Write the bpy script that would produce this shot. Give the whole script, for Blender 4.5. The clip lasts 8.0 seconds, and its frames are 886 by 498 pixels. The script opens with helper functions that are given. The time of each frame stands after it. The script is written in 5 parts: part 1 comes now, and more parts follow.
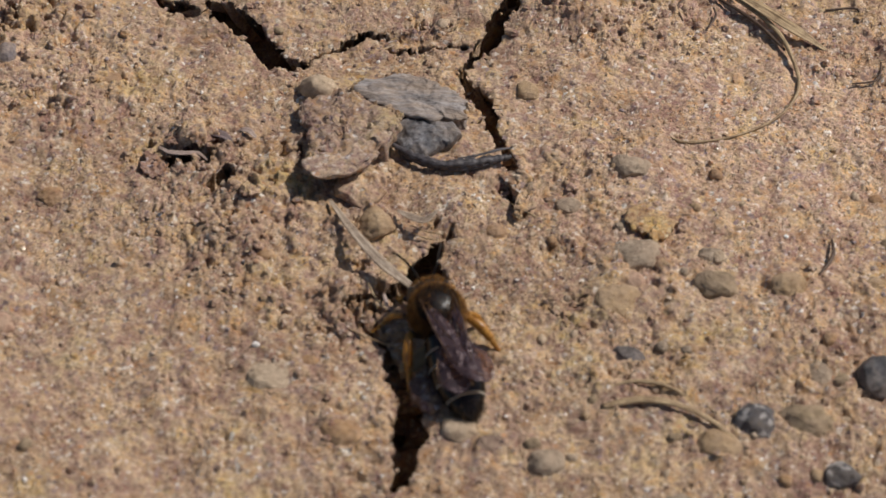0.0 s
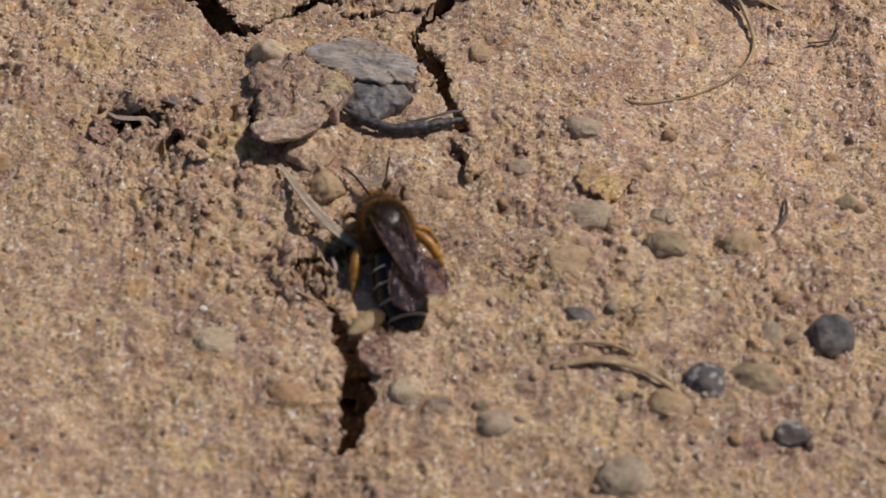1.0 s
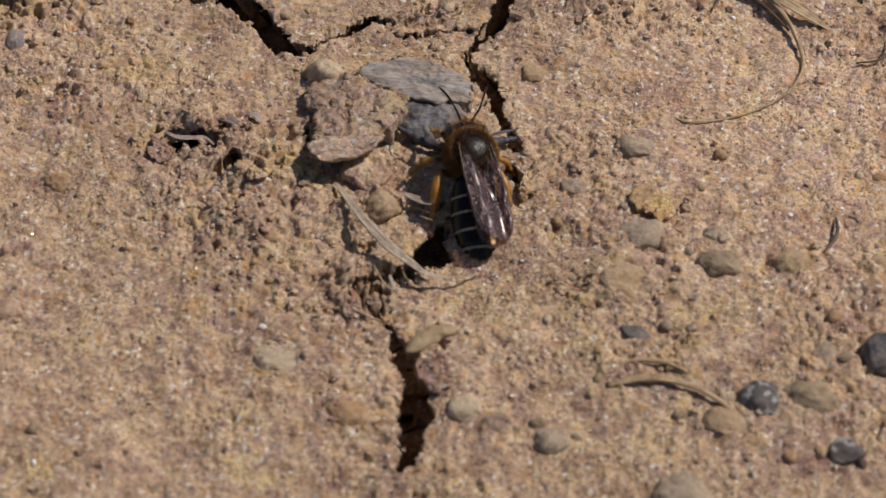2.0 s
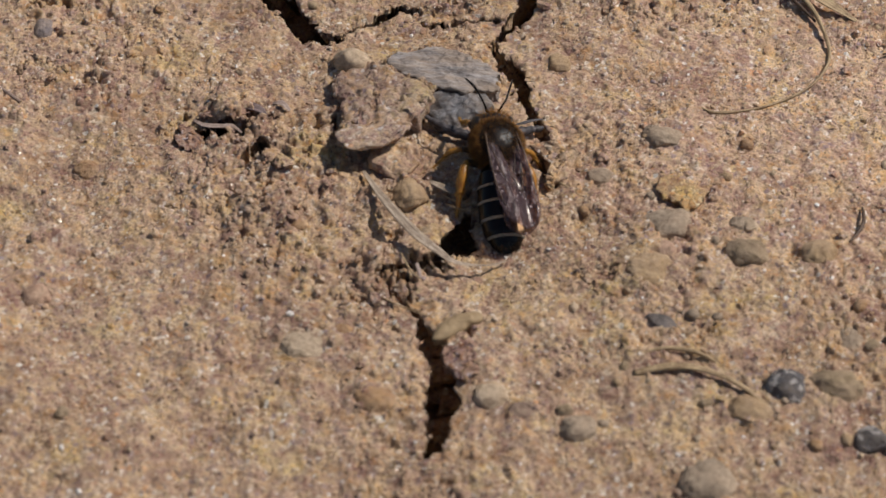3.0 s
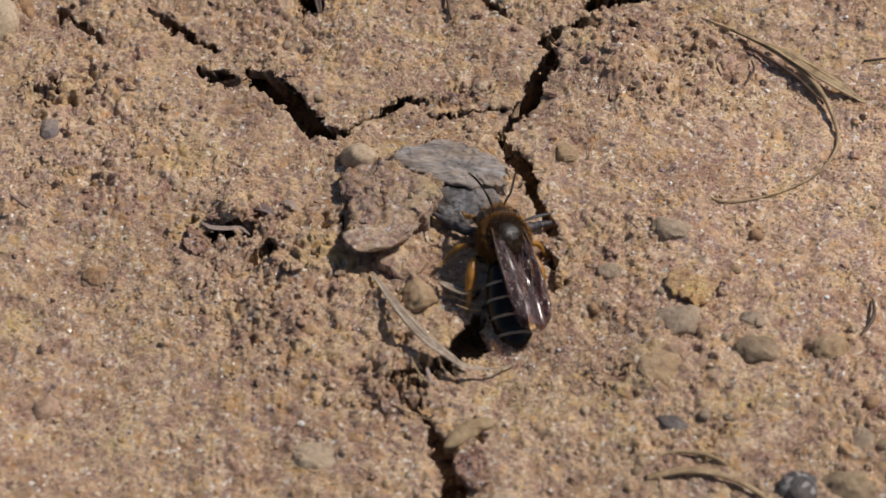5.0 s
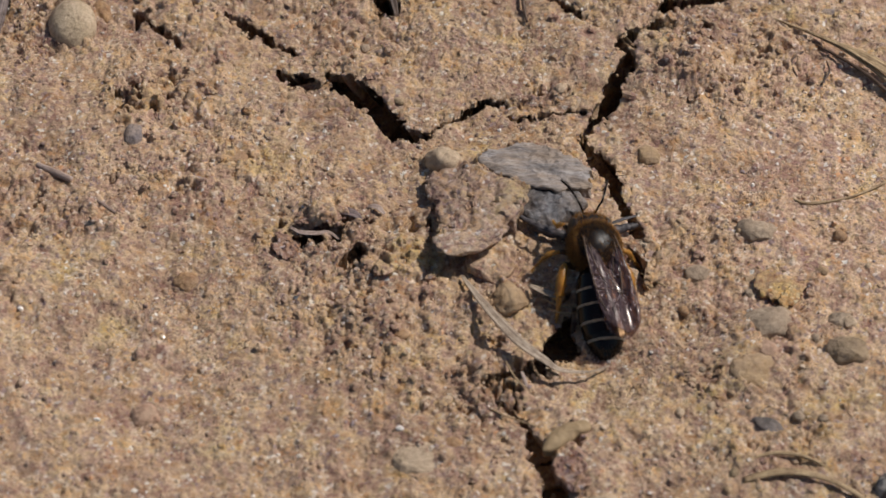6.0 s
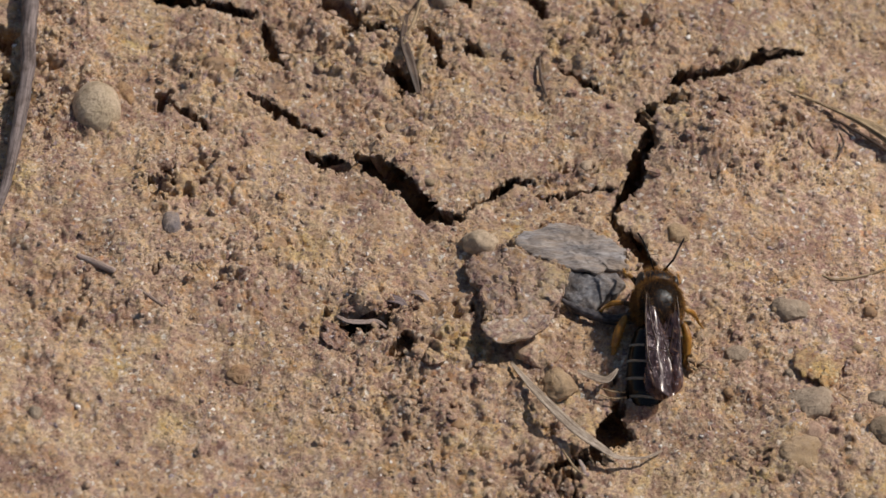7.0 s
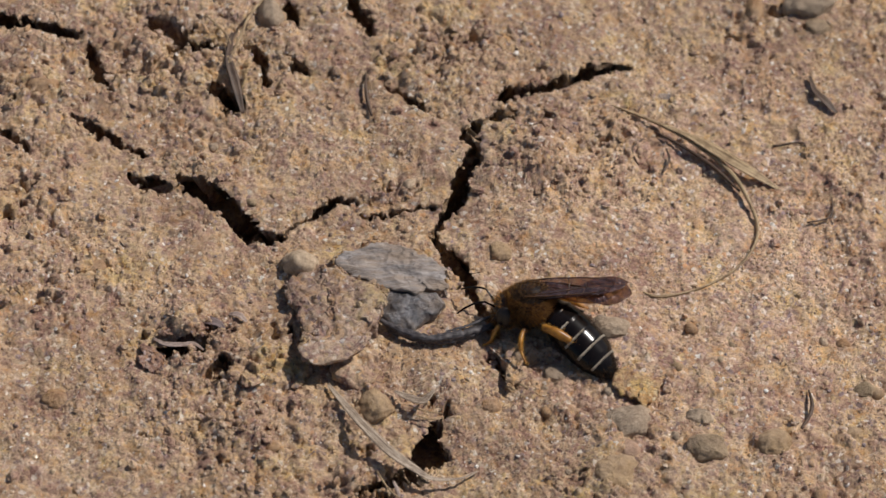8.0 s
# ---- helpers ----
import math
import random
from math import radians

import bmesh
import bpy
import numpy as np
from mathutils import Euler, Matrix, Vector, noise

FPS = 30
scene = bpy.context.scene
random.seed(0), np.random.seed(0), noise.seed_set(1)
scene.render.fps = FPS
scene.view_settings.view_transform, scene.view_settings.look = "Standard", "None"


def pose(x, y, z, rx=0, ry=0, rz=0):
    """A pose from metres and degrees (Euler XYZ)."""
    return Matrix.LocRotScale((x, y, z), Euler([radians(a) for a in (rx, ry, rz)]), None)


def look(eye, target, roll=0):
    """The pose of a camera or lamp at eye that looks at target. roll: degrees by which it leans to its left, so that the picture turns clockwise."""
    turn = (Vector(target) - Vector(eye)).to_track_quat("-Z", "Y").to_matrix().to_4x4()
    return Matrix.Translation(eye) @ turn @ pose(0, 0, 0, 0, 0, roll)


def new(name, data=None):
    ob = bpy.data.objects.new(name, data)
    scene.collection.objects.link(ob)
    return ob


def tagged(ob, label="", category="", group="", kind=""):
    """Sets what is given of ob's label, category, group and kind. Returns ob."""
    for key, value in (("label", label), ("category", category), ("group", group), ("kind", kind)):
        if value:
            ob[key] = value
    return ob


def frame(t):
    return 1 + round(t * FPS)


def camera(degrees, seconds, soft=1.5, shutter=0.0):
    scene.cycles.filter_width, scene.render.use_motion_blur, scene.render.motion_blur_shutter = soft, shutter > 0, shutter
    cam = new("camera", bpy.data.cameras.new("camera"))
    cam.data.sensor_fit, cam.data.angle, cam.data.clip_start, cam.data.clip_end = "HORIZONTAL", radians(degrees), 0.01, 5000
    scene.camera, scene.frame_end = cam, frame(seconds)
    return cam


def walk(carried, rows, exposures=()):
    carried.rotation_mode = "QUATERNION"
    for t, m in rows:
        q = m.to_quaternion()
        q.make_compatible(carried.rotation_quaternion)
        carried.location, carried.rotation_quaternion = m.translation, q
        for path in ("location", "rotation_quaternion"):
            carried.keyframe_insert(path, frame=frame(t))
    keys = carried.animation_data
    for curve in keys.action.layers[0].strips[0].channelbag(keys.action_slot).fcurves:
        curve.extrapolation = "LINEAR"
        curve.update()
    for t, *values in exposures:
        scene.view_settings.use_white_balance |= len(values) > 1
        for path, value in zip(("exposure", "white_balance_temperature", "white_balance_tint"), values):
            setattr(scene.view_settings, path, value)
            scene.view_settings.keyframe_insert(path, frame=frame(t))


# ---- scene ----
MM = 0.001
cam = camera(15.0, 8.0, soft=1.5, shutter=0.16)
cam.data.dof.use_dof = True
cam.data.dof.focus_distance = 0.2032
cam.data.dof.aperture_fstop = 72.0
# seconds, eye, target (millimetres), roll
PATH = [
    (0, (-1.910, -122.943, 145.043), (-1.469, 3.507, 0.000), 3.71),
    (0.3, (-2.315, -122.435, 145.407), (-2.002, 3.895, 0.000), 3.53),
    (0.5, (-1.580, -123.080, 144.796), (-1.354, 2.429, 0.000), 3.42),
    (0.7, (-1.466, -122.964, 144.271), (-1.874, 2.419, 0.000), 3.06),
    (1, (2.834, -123.629, 142.742), (1.485, 0.908, 0.000), 2.52),
    (1.2, (0.665, -123.455, 144.066), (-0.496, 1.883, 0.000), 2.58),
    (1.5, (-0.649, -123.978, 145.356), (-1.517, 1.947, 0.000), 2.66),
    (1.7, (-0.322, -124.046, 145.393), (-1.424, 2.058, 0.000), 2.61),
    (2.8, (-0.084, -125.266, 144.868), (-2.470, 1.177, 0.000), 2.38),
    (3, (-0.605, -125.456, 144.810), (-3.226, 1.080, 0.000), 2.34),
    (3.2, (-0.360, -124.668, 145.748), (-3.375, 2.297, 0.000), 2.07),
    (3.5, (0.008, -123.485, 147.154), (-3.207, 3.729, 0.000), 1.96),
    (3.7, (-0.128, -123.191, 147.486), (-3.347, 4.260, 0.000), 1.77),
    (4, (-0.331, -122.749, 147.985), (-3.425, 4.646, 0.000), 1.87),
    (4.2, (1.250, -121.080, 148.866), (-2.507, 6.169, 0.000), 1.33),
    (5.3, (-1.390, -116.290, 152.411), (-5.704, 8.642, 0.000), 0.49),
    (5.5, (-3.241, -116.937, 152.551), (-6.846, 8.211, 0.000), 0.69),
    (5.8, (-7.887, -116.357, 153.489), (-7.200, 8.106, 0.000), 2.04),
    (6, (-10.984, -115.970, 154.114), (-9.298, 8.684, 0.000), 2.29),
    (6.3, (-15.572, -110.757, 158.067), (-8.003, 12.361, 0.000), 3.71),
    (6.5, (-18.630, -107.282, 160.703), (-8.988, 14.853, 0.000), 4.14),
    (6.8, (-28.172, -107.078, 161.779), (-11.208, 15.517, 0.000), 6.90),
    (7, (-34.534, -106.942, 162.496), (-11.648, 15.029, 0.000), 9.07),
    (7.2, (-37.586, -106.625, 163.045), (-11.608, 15.336, 0.000), 10.18),
    (7.3, (-38.894, -106.695, 163.170), (-11.391, 15.120, 0.000), 10.74),
    (7.4, (-38.585, -106.678, 163.640), (-9.495, 15.228, 0.000), 11.29),
    (7.5, (-39.167, -106.368, 164.184), (-8.470, 15.667, 0.000), 11.85),
    (7.6, (-35.658, -106.065, 164.522), (-6.336, 16.083, 0.000), 11.26),
    (7.7, (-31.084, -106.203, 164.703), (-3.162, 15.928, 0.000), 10.66),
    (7.8, (-27.835, -105.922, 164.955), (-1.299, 16.226, 0.000), 10.07),
    (8, (-24.266, -105.265, 165.094), (-0.545, 16.605, 0.000), 8.88),
]
walk(cam, [(t, look(Vector(e) * MM, Vector(g) * MM, roll)) for t, e, g, roll in PATH])

# ---- light: a clear day, sun from beyond and to one side ----
SUN_FROM = Vector((0.76, 0.34, 1.0)).normalized()
sky = bpy.data.worlds.new("sky")
scene.world = sky
sky.use_nodes = True
nt = sky.node_tree
tex = nt.nodes.new("ShaderNodeTexSky")
tex.sky_type = "NISHITA"
tex.sun_disc = False
tex.sun_elevation = math.asin(SUN_FROM.z)
tex.sun_rotation = math.atan2(SUN_FROM.x, SUN_FROM.y)
nt.links.new(tex.outputs[0], nt.nodes["Background"].inputs[0])
nt.nodes["Background"].inputs[1].default_value = 0.055
sun = new("sun", bpy.data.lights.new("sun", "SUN"))
sun.data.energy = 3.5
sun.data.angle = radians(0.5)
sun.data.color = (1.0, 0.945, 0.88)
sun.matrix_world = look(SUN_FROM, (0, 0, 0))


# ---- materials ----
def material(name, rough=0.8):
    m = bpy.data.materials.new(name)
    m.use_nodes = True
    b = m.node_tree.nodes["Principled BSDF"]
    b.inputs["Roughness"].default_value = rough
    return m, m.node_tree.nodes, m.node_tree.links, b


def mm_coords(nodes, links):
    """Object coordinates in millimetres."""
    tc = nodes.new("ShaderNodeTexCoord")
    mp = nodes.new("ShaderNodeMapping")
    mp.inputs["Scale"].default_value = (1000, 1000, 1000)
    links.new(tc.outputs["Object"], mp.inputs["Vector"])
    return mp.outputs["Vector"]


def tex_noise(nodes, links, vec, scale, detail=3.0, rough=0.6):
    n = nodes.new("ShaderNodeTexNoise")
    n.inputs["Scale"].default_value = scale
    n.inputs["Detail"].default_value = detail
    n.inputs["Roughness"].default_value = rough
    links.new(vec, n.inputs["Vector"])
    return n.outputs["Fac"]


def ramp(nodes, links, fac, stops, constant=False):
    r = nodes.new("ShaderNodeValToRGB")
    if constant:
        r.color_ramp.interpolation = "CONSTANT"
    e = r.color_ramp.elements
    while len(e) < len(stops):
        e.new(0.5)
    for el, (p, c) in zip(e, stops):
        el.position = p
        el.color = (*c, 1) if len(c) == 3 else c
    links.new(fac, r.inputs[0])
    return r.outputs[0]


def mix(nodes, links, fac, a, b, kind="MIX"):
    n = nodes.new("ShaderNodeMix")
    n.data_type = "RGBA"
    n.blend_type = kind
    if isinstance(fac, float):
        n.inputs[0].default_value = fac
    else:
        links.new(fac, n.inputs[0])
    for sock, v in ((n.inputs[6], a), (n.inputs[7], b)):
        if isinstance(v, tuple):
            sock.default_value = (*v, 1)
        else:
            links.new(v, sock)
    return n.outputs[2]


def bump(nodes, links, bsdf, height, strength, dist_mm):
    b = nodes.new("ShaderNodeBump")
    b.inputs["Strength"].default_value = strength
    b.inputs["Distance"].default_value = dist_mm * MM
    links.new(height, b.inputs["Height"])
    links.new(b.outputs[0], bsdf.inputs["Normal"])
    return b


def soil_material(name, tint=(1, 1, 1), grain=1.0):
    m, nodes, links, b = material(name, 0.92)
    v = mm_coords(nodes, links)
    warp = nodes.new("ShaderNodeVectorMath")
    warp.operation = "ADD"
    wn = nodes.new("ShaderNodeTexNoise")
    wn.inputs["Scale"].default_value = 3.0
    links.new(v, wn.inputs["Vector"])
    sc = nodes.new("ShaderNodeVectorMath")
    sc.operation = "SCALE"
    sc.inputs["Scale"].default_value = 0.25
    links.new(wn.outputs["Color"], sc.inputs[0])
    links.new(v, warp.inputs[0])
    links.new(sc.outputs[0], warp.inputs[1])
    wv = warp.outputs[0]
    # clay matrix: broad stains from pale buff to ochre and grey
    broad = ramp(nodes, links, tex_noise(nodes, links, v, 0.11, 4.0), [
        (0.30, (0.415, 0.288, 0.203)), (0.45, (0.505, 0.362, 0.254)), (0.58, (0.585, 0.437, 0.314)), (0.72, (0.525, 0.382, 0.245))])
    mid = ramp(nodes, links, tex_noise(nodes, links, v, 0.9, 4.0, 0.65), [
        (0.32, (0.58, 0.50, 0.49)), (0.43, (0.88, 0.84, 0.83)), (0.52, (1.0, 1.0, 1.0)), (0.7, (1.16, 1.15, 1.13))])
    hue = ramp(nodes, links, tex_noise(nodes, links, v, 0.22, 5.0, 0.7), [
        (0.34, (0.84, 0.75, 0.80)), (0.45, (1.0, 0.96, 0.96)), (0.54, (1.06, 1.04, 1.0)), (0.63, (1.03, 1.03, 0.84)), (0.72, (0.94, 0.96, 0.66))])
    broad = mix(nodes, links, 1.0, broad, hue, "MULTIPLY")
    blotch = ramp(nodes, links, tex_noise(nodes, links, v, 0.75, 4.0, 0.75), [
        (0.34, (0.62, 0.51, 0.58)), (0.42, (0.88, 0.80, 0.86)), (0.50, (1.06, 1.05, 1.05)), (0.57, (1.08, 1.02, 0.88)), (0.64, (1.04, 0.85, 0.60)), (0.72, (0.84, 0.80, 0.60))])
    broad = mix(nodes, links, 1.0, broad, blotch, "MULTIPLY")
    base = mix(nodes, links, 1.0, broad, mid, "MULTIPLY")
    # single sand grains set in the clay, of two sizes
    vor = nodes.new("ShaderNodeTexVoronoi")
    vor.inputs["Scale"].default_value = 4.2 * grain
    links.new(wv, vor.inputs["Vector"])
    sep = nodes.new("ShaderNodeSeparateColor")
    links.new(vor.outputs["Color"], sep.inputs[0])
    grains = ramp(nodes, links, sep.outputs[0], [
        (0.0, (0.17, 0.12, 0.12)), (0.06, (0.32, 0.22, 0.19)), (0.20, (0.46, 0.325, 0.22)), (0.42, (0.57, 0.42, 0.29)),
        (0.58, (0.60, 0.425, 0.23)), (0.66, (0.72, 0.585, 0.455)), (0.82, (0.36, 0.26, 0.27)), (0.88, (0.62, 0.33, 0.17)), (0.915, (0.80, 0.69, 0.61)), (0.96, (0.88, 0.83, 0.77))], True)
    big = nodes.new("ShaderNodeTexVoronoi")
    big.inputs["Scale"].default_value = 1.9 * grain
    links.new(wv, big.inputs["Vector"])
    bsep = nodes.new("ShaderNodeSeparateColor")
    links.new(big.outputs["Color"], bsep.inputs[0])
    coarse = ramp(nodes, links, bsep.outputs[0], [
        (0.0, (0.27, 0.20, 0.20)), (0.22, (0.60, 0.39, 0.22)), (0.42, (0.68, 0.55, 0.43)), (0.62, (0.46, 0.35, 0.21)), (0.80, (0.50, 0.36, 0.30)), (0.93, (0.80, 0.72, 0.64))], True)
    rare = ramp(nodes, links, bsep.outputs[1], [(0.0, (0, 0, 0)), (0.84, (0.7, 0.7, 0.7))], True)
    core = ramp(nodes, links, big.outputs["Distance"], [(0.30, (1, 1, 1)), (0.42, (0, 0, 0))])
    rare = mix(nodes, links, 1.0, rare, core, "MULTIPLY")
    base = mix(nodes, links, rare, base, coarse)
    shown = ramp(nodes, links, sep.outputs[1], [(0.0, (0, 0, 0)), (0.40, (0.35, 0.35, 0.35)), (0.66, (0.9, 0.9, 0.9))], True)
    # smooth clay skin hides the grains in patches
    skin = ramp(nodes, links, tex_noise(nodes, links, v, 0.30, 4.0, 0.65), [(0.40, (1, 1, 1)), (0.58, (0.42, 0.42, 0.42))])
    shown = mix(nodes, links, 1.0, shown, skin, "MULTIPLY")
    col = mix(nodes, links, shown, base, grains)
    fine = ramp(nodes, links, tex_noise(nodes, links, v, 6.0, 3.0, 0.7), [(0.32, (0.62, 0.56, 0.53)), (0.46, (0.95, 0.94, 0.93)), (0.75, (1.1, 1.1, 1.08))])
    col = mix(nodes, links, 1.0, col, fine, "MULTIPLY")
    # colour paler near one point, darker farther off, made uneven by noise
    patch = nodes.new("ShaderNodeVectorMath")
    patch.operation = "DISTANCE"
    links.new(v, patch.inputs[0])
    patch.inputs[1].default_value = (18.0, 16.0, 0.0)
    drift = nodes.new("ShaderNodeMath")
    drift.operation = "MULTIPLY_ADD"
    links.new(tex_noise(nodes, links, v, 0.12, 3.0, 0.6), drift.inputs[0])
    drift.inputs[1].default_value = 0.3
    side = nodes.new("ShaderNodeMath")
    side.operation = "MULTIPLY"
    links.new(patch.outputs["Value"], side.inputs[0])
    side.inputs[1].default_value = 0.016
    links.new(side.outputs[0], drift.inputs[2])
    col = mix(nodes, links, 1.0, col, ramp(nodes, links, drift.outputs[0], [(0.20, (1.17, 1.17, 1.18)), (0.32, (1.07, 1.07, 1.07)), (0.44, (0.94, 0.94, 0.91)), (0.62, (0.92, 0.92, 0.89)), (0.90, (0.97, 0.97, 0.95))]), "MULTIPLY")
    col = mix(nodes, links, 1.0, col, tint, "MULTIPLY")
    links.new(col, b.inputs["Base Color"])
    rg = ramp(nodes, links, sep.outputs[2], [(0.0, (0.95, 0.95, 0.95)), (0.93, (0.5, 0.5, 0.5)), (0.98, (0.25, 0.25, 0.25))], True)
    links.new(rg, b.inputs["Roughness"])
    add = nodes.new("ShaderNodeMath")
    add.operation = "MULTIPLY_ADD"
    links.new(vor.outputs["Distance"], add.inputs[0])
    add.inputs[1].default_value = -0.45
    links.new(tex_noise(nodes, links, v, 5.5, 5.0, 0.8), add.inputs[2])
    bump(nodes, links, b, add.outputs[0], 0.8, 0.15)
    return m


def stone_material(name, dark, light, speck=None, scale=1.2, rough=0.7, streak=0.0, dusty=0.6):
    m, nodes, links, b = material(name, rough)
    v = mm_coords(nodes, links)
    info = nodes.new("ShaderNodeObjectInfo")
    off = nodes.new("ShaderNodeVectorMath")
    off.operation = "MULTIPLY_ADD"
    links.new(info.outputs["Random"], off.inputs[0])
    off.inputs[1].default_value = (40, 40, 40)
    links.new(v, off.inputs[2])
    v = off.outputs[0]
    if streak:
        mp = nodes.new("ShaderNodeMapping")
        mp.inputs["Rotation"].default_value = (0, 0, 0.35)
        mp.inputs["Scale"].default_value = (0.35, 1.3, 1.0)
        links.new(v, mp.inputs["Vector"])
        v = mp.outputs[0]
    col = ramp(nodes, links, tex_noise(nodes, links, v, scale, 5.0, 0.65), [(0.36, dark), (0.62, light)])
    if speck:
        vor = nodes.new("ShaderNodeTexVoronoi")
        vor.inputs["Scale"].default_value = 2.4
        links.new(v, vor.inputs["Vector"])
        sep = nodes.new("ShaderNodeSeparateColor")
        links.new(vor.outputs["Color"], sep.inputs[0])
        k = ramp(nodes, links, sep.outputs[0], [(0.0, (0, 0, 0)), (0.68, (0.85, 0.85, 0.85))], True)
        col = mix(nodes, links, k, col, speck)
    stain = ramp(nodes, links, tex_noise(nodes, links, v, 3.2, 4.0, 0.7), [(0.32, (0.62, 0.56, 0.52)), (0.48, (1.0, 0.99, 0.97)), (0.70, (1.22, 1.20, 1.17))])
    col = mix(nodes, links, 1.0, col, stain, "MULTIPLY")
    # thin dust of the soil
    dust = ramp(nodes, links, tex_noise(nodes, links, v, 0.7, 5.0, 0.7), [(0.40, (0.04, 0.04, 0.04)), (0.66, (dusty, dusty, dusty))])
    col = mix(nodes, links, dust, col, (0.47, 0.335, 0.225))
    links.new(col, b.inputs["Base Color"])
    bump(nodes, links, b, tex_noise(nodes, links, v, 3.0, 5.0, 0.75), 0.9, 0.2)
    return m


def plant_material(name, dark, light, rough=0.6):
    m, nodes, links, b = material(name, rough)
    v = mm_coords(nodes, links)
    tc = nodes.new("ShaderNodeTexCoord")
    mp = nodes.new("ShaderNodeMapping")
    mp.inputs["Scale"].default_value = (9.0, 0.8, 1.0)
    links.new(tc.outputs["UV"], mp.inputs["Vector"])
    lines = tex_noise(nodes, links, mp.outputs[0], 2.0, 3.0, 0.6)
    col = ramp(nodes, links, lines, [(0.35, dark), (0.62, light)])
    spots = ramp(nodes, links, tex_noise(nodes, links, v, 1.1, 4.0, 0.7), [(0.35, (0.55, 0.5, 0.46)), (0.55, (1, 1, 1))])
    col = mix(nodes, links, 1.0, col, spots, "MULTIPLY")
    links.new(col, b.inputs["Base Color"])
    bump(nodes, links, b, lines, 0.4, 0.04)
    return m


def plain_material(name, a, c, scale=2.0, rough=0.5, bumps=0.0):
    m, nodes, links, b = material(name, rough)
    v = mm_coords(nodes, links)
    n = tex_noise(nodes, links, v, scale, 3.0, 0.6)
    links.new(ramp(nodes, links, n, [(0.35, a), (0.68, c)]), b.inputs["Base Color"])
    if bumps:
        bump(nodes, links, b, n, bumps, 0.05)
    return m


def island_material(name, stops, rough=0.75):
    m, nodes, links, b = material(name, rough)
    geo = nodes.new("ShaderNodeNewGeometry")
    v = mm_coords(nodes, links)
    col = ramp(nodes, links, geo.outputs["Random Per Island"], stops, True)
    n = tex_noise(nodes, links, v, 7.0, 3.0, 0.6)
    col = mix(nodes, links, 1.0, col, ramp(nodes, links, n, [(0.3, (0.7, 0.68, 0.66)), (0.6, (1.08, 1.06, 1.04))]), "MULTIPLY")
    links.new(col, b.inputs["Base Color"])
    mult = nodes.new("ShaderNodeMath")
    mult.operation = "MULTIPLY"
    links.new(geo.outputs["Random Per Island"], mult.inputs[0])
    mult.inputs[1].default_value = 61.7
    fr = nodes.new("ShaderNodeMath")
    fr.operation = "FRACT"
    links.new(mult.outputs[0], fr.inputs[0])
    links.new(ramp(nodes, links, fr.outputs[0], [(0.0, (0.9, 0.9, 0.9)), (0.8, (0.55, 0.55, 0.55)), (0.94, (0.2, 0.2, 0.2))], True), b.inputs["Roughness"])
    bump(nodes, links, b, n, 0.3, 0.05)
    return m


SOIL = soil_material("dry_sandy_clay", (1.005, 1.0, 0.985))
CLOD = soil_material("crumbly_clod_clay", (0.89, 0.91, 0.99))
GRAIN = island_material("sand_grain_mix", [
    (0.0, (0.17, 0.115, 0.09)), (0.02, (0.30, 0.20, 0.14)), (0.14, (0.42, 0.28, 0.175)), (0.40, (0.52, 0.36, 0.23)),
    (0.60, (0.52, 0.39, 0.26)), (0.78, (0.60, 0.47, 0.35)), (0.90, (0.46, 0.27, 0.16)), (0.935, (0.34, 0.27, 0.27)), (0.962, (0.84, 0.78, 0.72))])
CRUMB = soil_material("soil_crumb_clay", (0.92, 0.91, 0.92))
STONES = {
    "grey": stone_material("grey_brown_stone", (0.22, 0.165, 0.115), (0.42, 0.325, 0.235)),
    "tan": stone_material("tan_stone", (0.29, 0.18, 0.088), (0.45, 0.305, 0.165)),
    "pale": stone_material("pale_buff_stone", (0.44, 0.325, 0.215), (0.60, 0.465, 0.33)),
    "black": stone_material("black_stone_with_white_specks", (0.020, 0.021, 0.026), (0.07, 0.07, 0.085), (0.36, 0.34, 0.33), 2.0, 0.5, 0.0, 0.25),
    "dark": stone_material("dark_blue_grey_stone", (0.025, 0.027, 0.034), (0.085, 0.085, 0.10), None, 1.4, 0.5, 0.0, 0.3),
    "olive": stone_material("olive_brown_stone", (0.18, 0.125, 0.07), (0.33, 0.24, 0.14)),
    "pink": stone_material("pinkish_stone", (0.36, 0.20, 0.13), (0.48, 0.31, 0.22)),
    "brown": stone_material("rust_brown_stone", (0.26, 0.13, 0.06), (0.44, 0.26, 0.12)),
    "ivory": stone_material("ivory_stone", (0.40, 0.30, 0.19), (0.60, 0.47, 0.33), None, 0.7, 0.55, 0.0, 0.3),
    "maroon": stone_material("dark_maroon_crumb", (0.06, 0.028, 0.028), (0.17, 0.085, 0.075)),
    "mauve": stone_material("mauve_grey_stone", (0.12, 0.10, 0.11), (0.25, 0.21, 0.21)),
}
SLATE = stone_material("streaked_grey_slate", (0.075, 0.068, 0.07), (0.39, 0.355, 0.345), None, 1.2, 0.5, 1.0, 0.6)
DARK_SLATE = stone_material("dark_grey_slate", (0.035, 0.038, 0.048), (0.20, 0.20, 0.215), None, 1.1, 0.3, 0.0, 0.4)
STRAW = plant_material("weathered_straw", (0.22, 0.135, 0.065), (0.56, 0.41, 0.235))
PALE_LEAF = plant_material("pale_dry_leaf", (0.22, 0.15, 0.10), (0.52, 0.42, 0.32))
CHAR = plant_material("charred_twig", (0.014, 0.012, 0.014), (0.115, 0.10, 0.105))
BROWN_LEAF = plant_material("brown_dead_leaf", (0.055, 0.032, 0.022), (0.155, 0.095, 0.06))
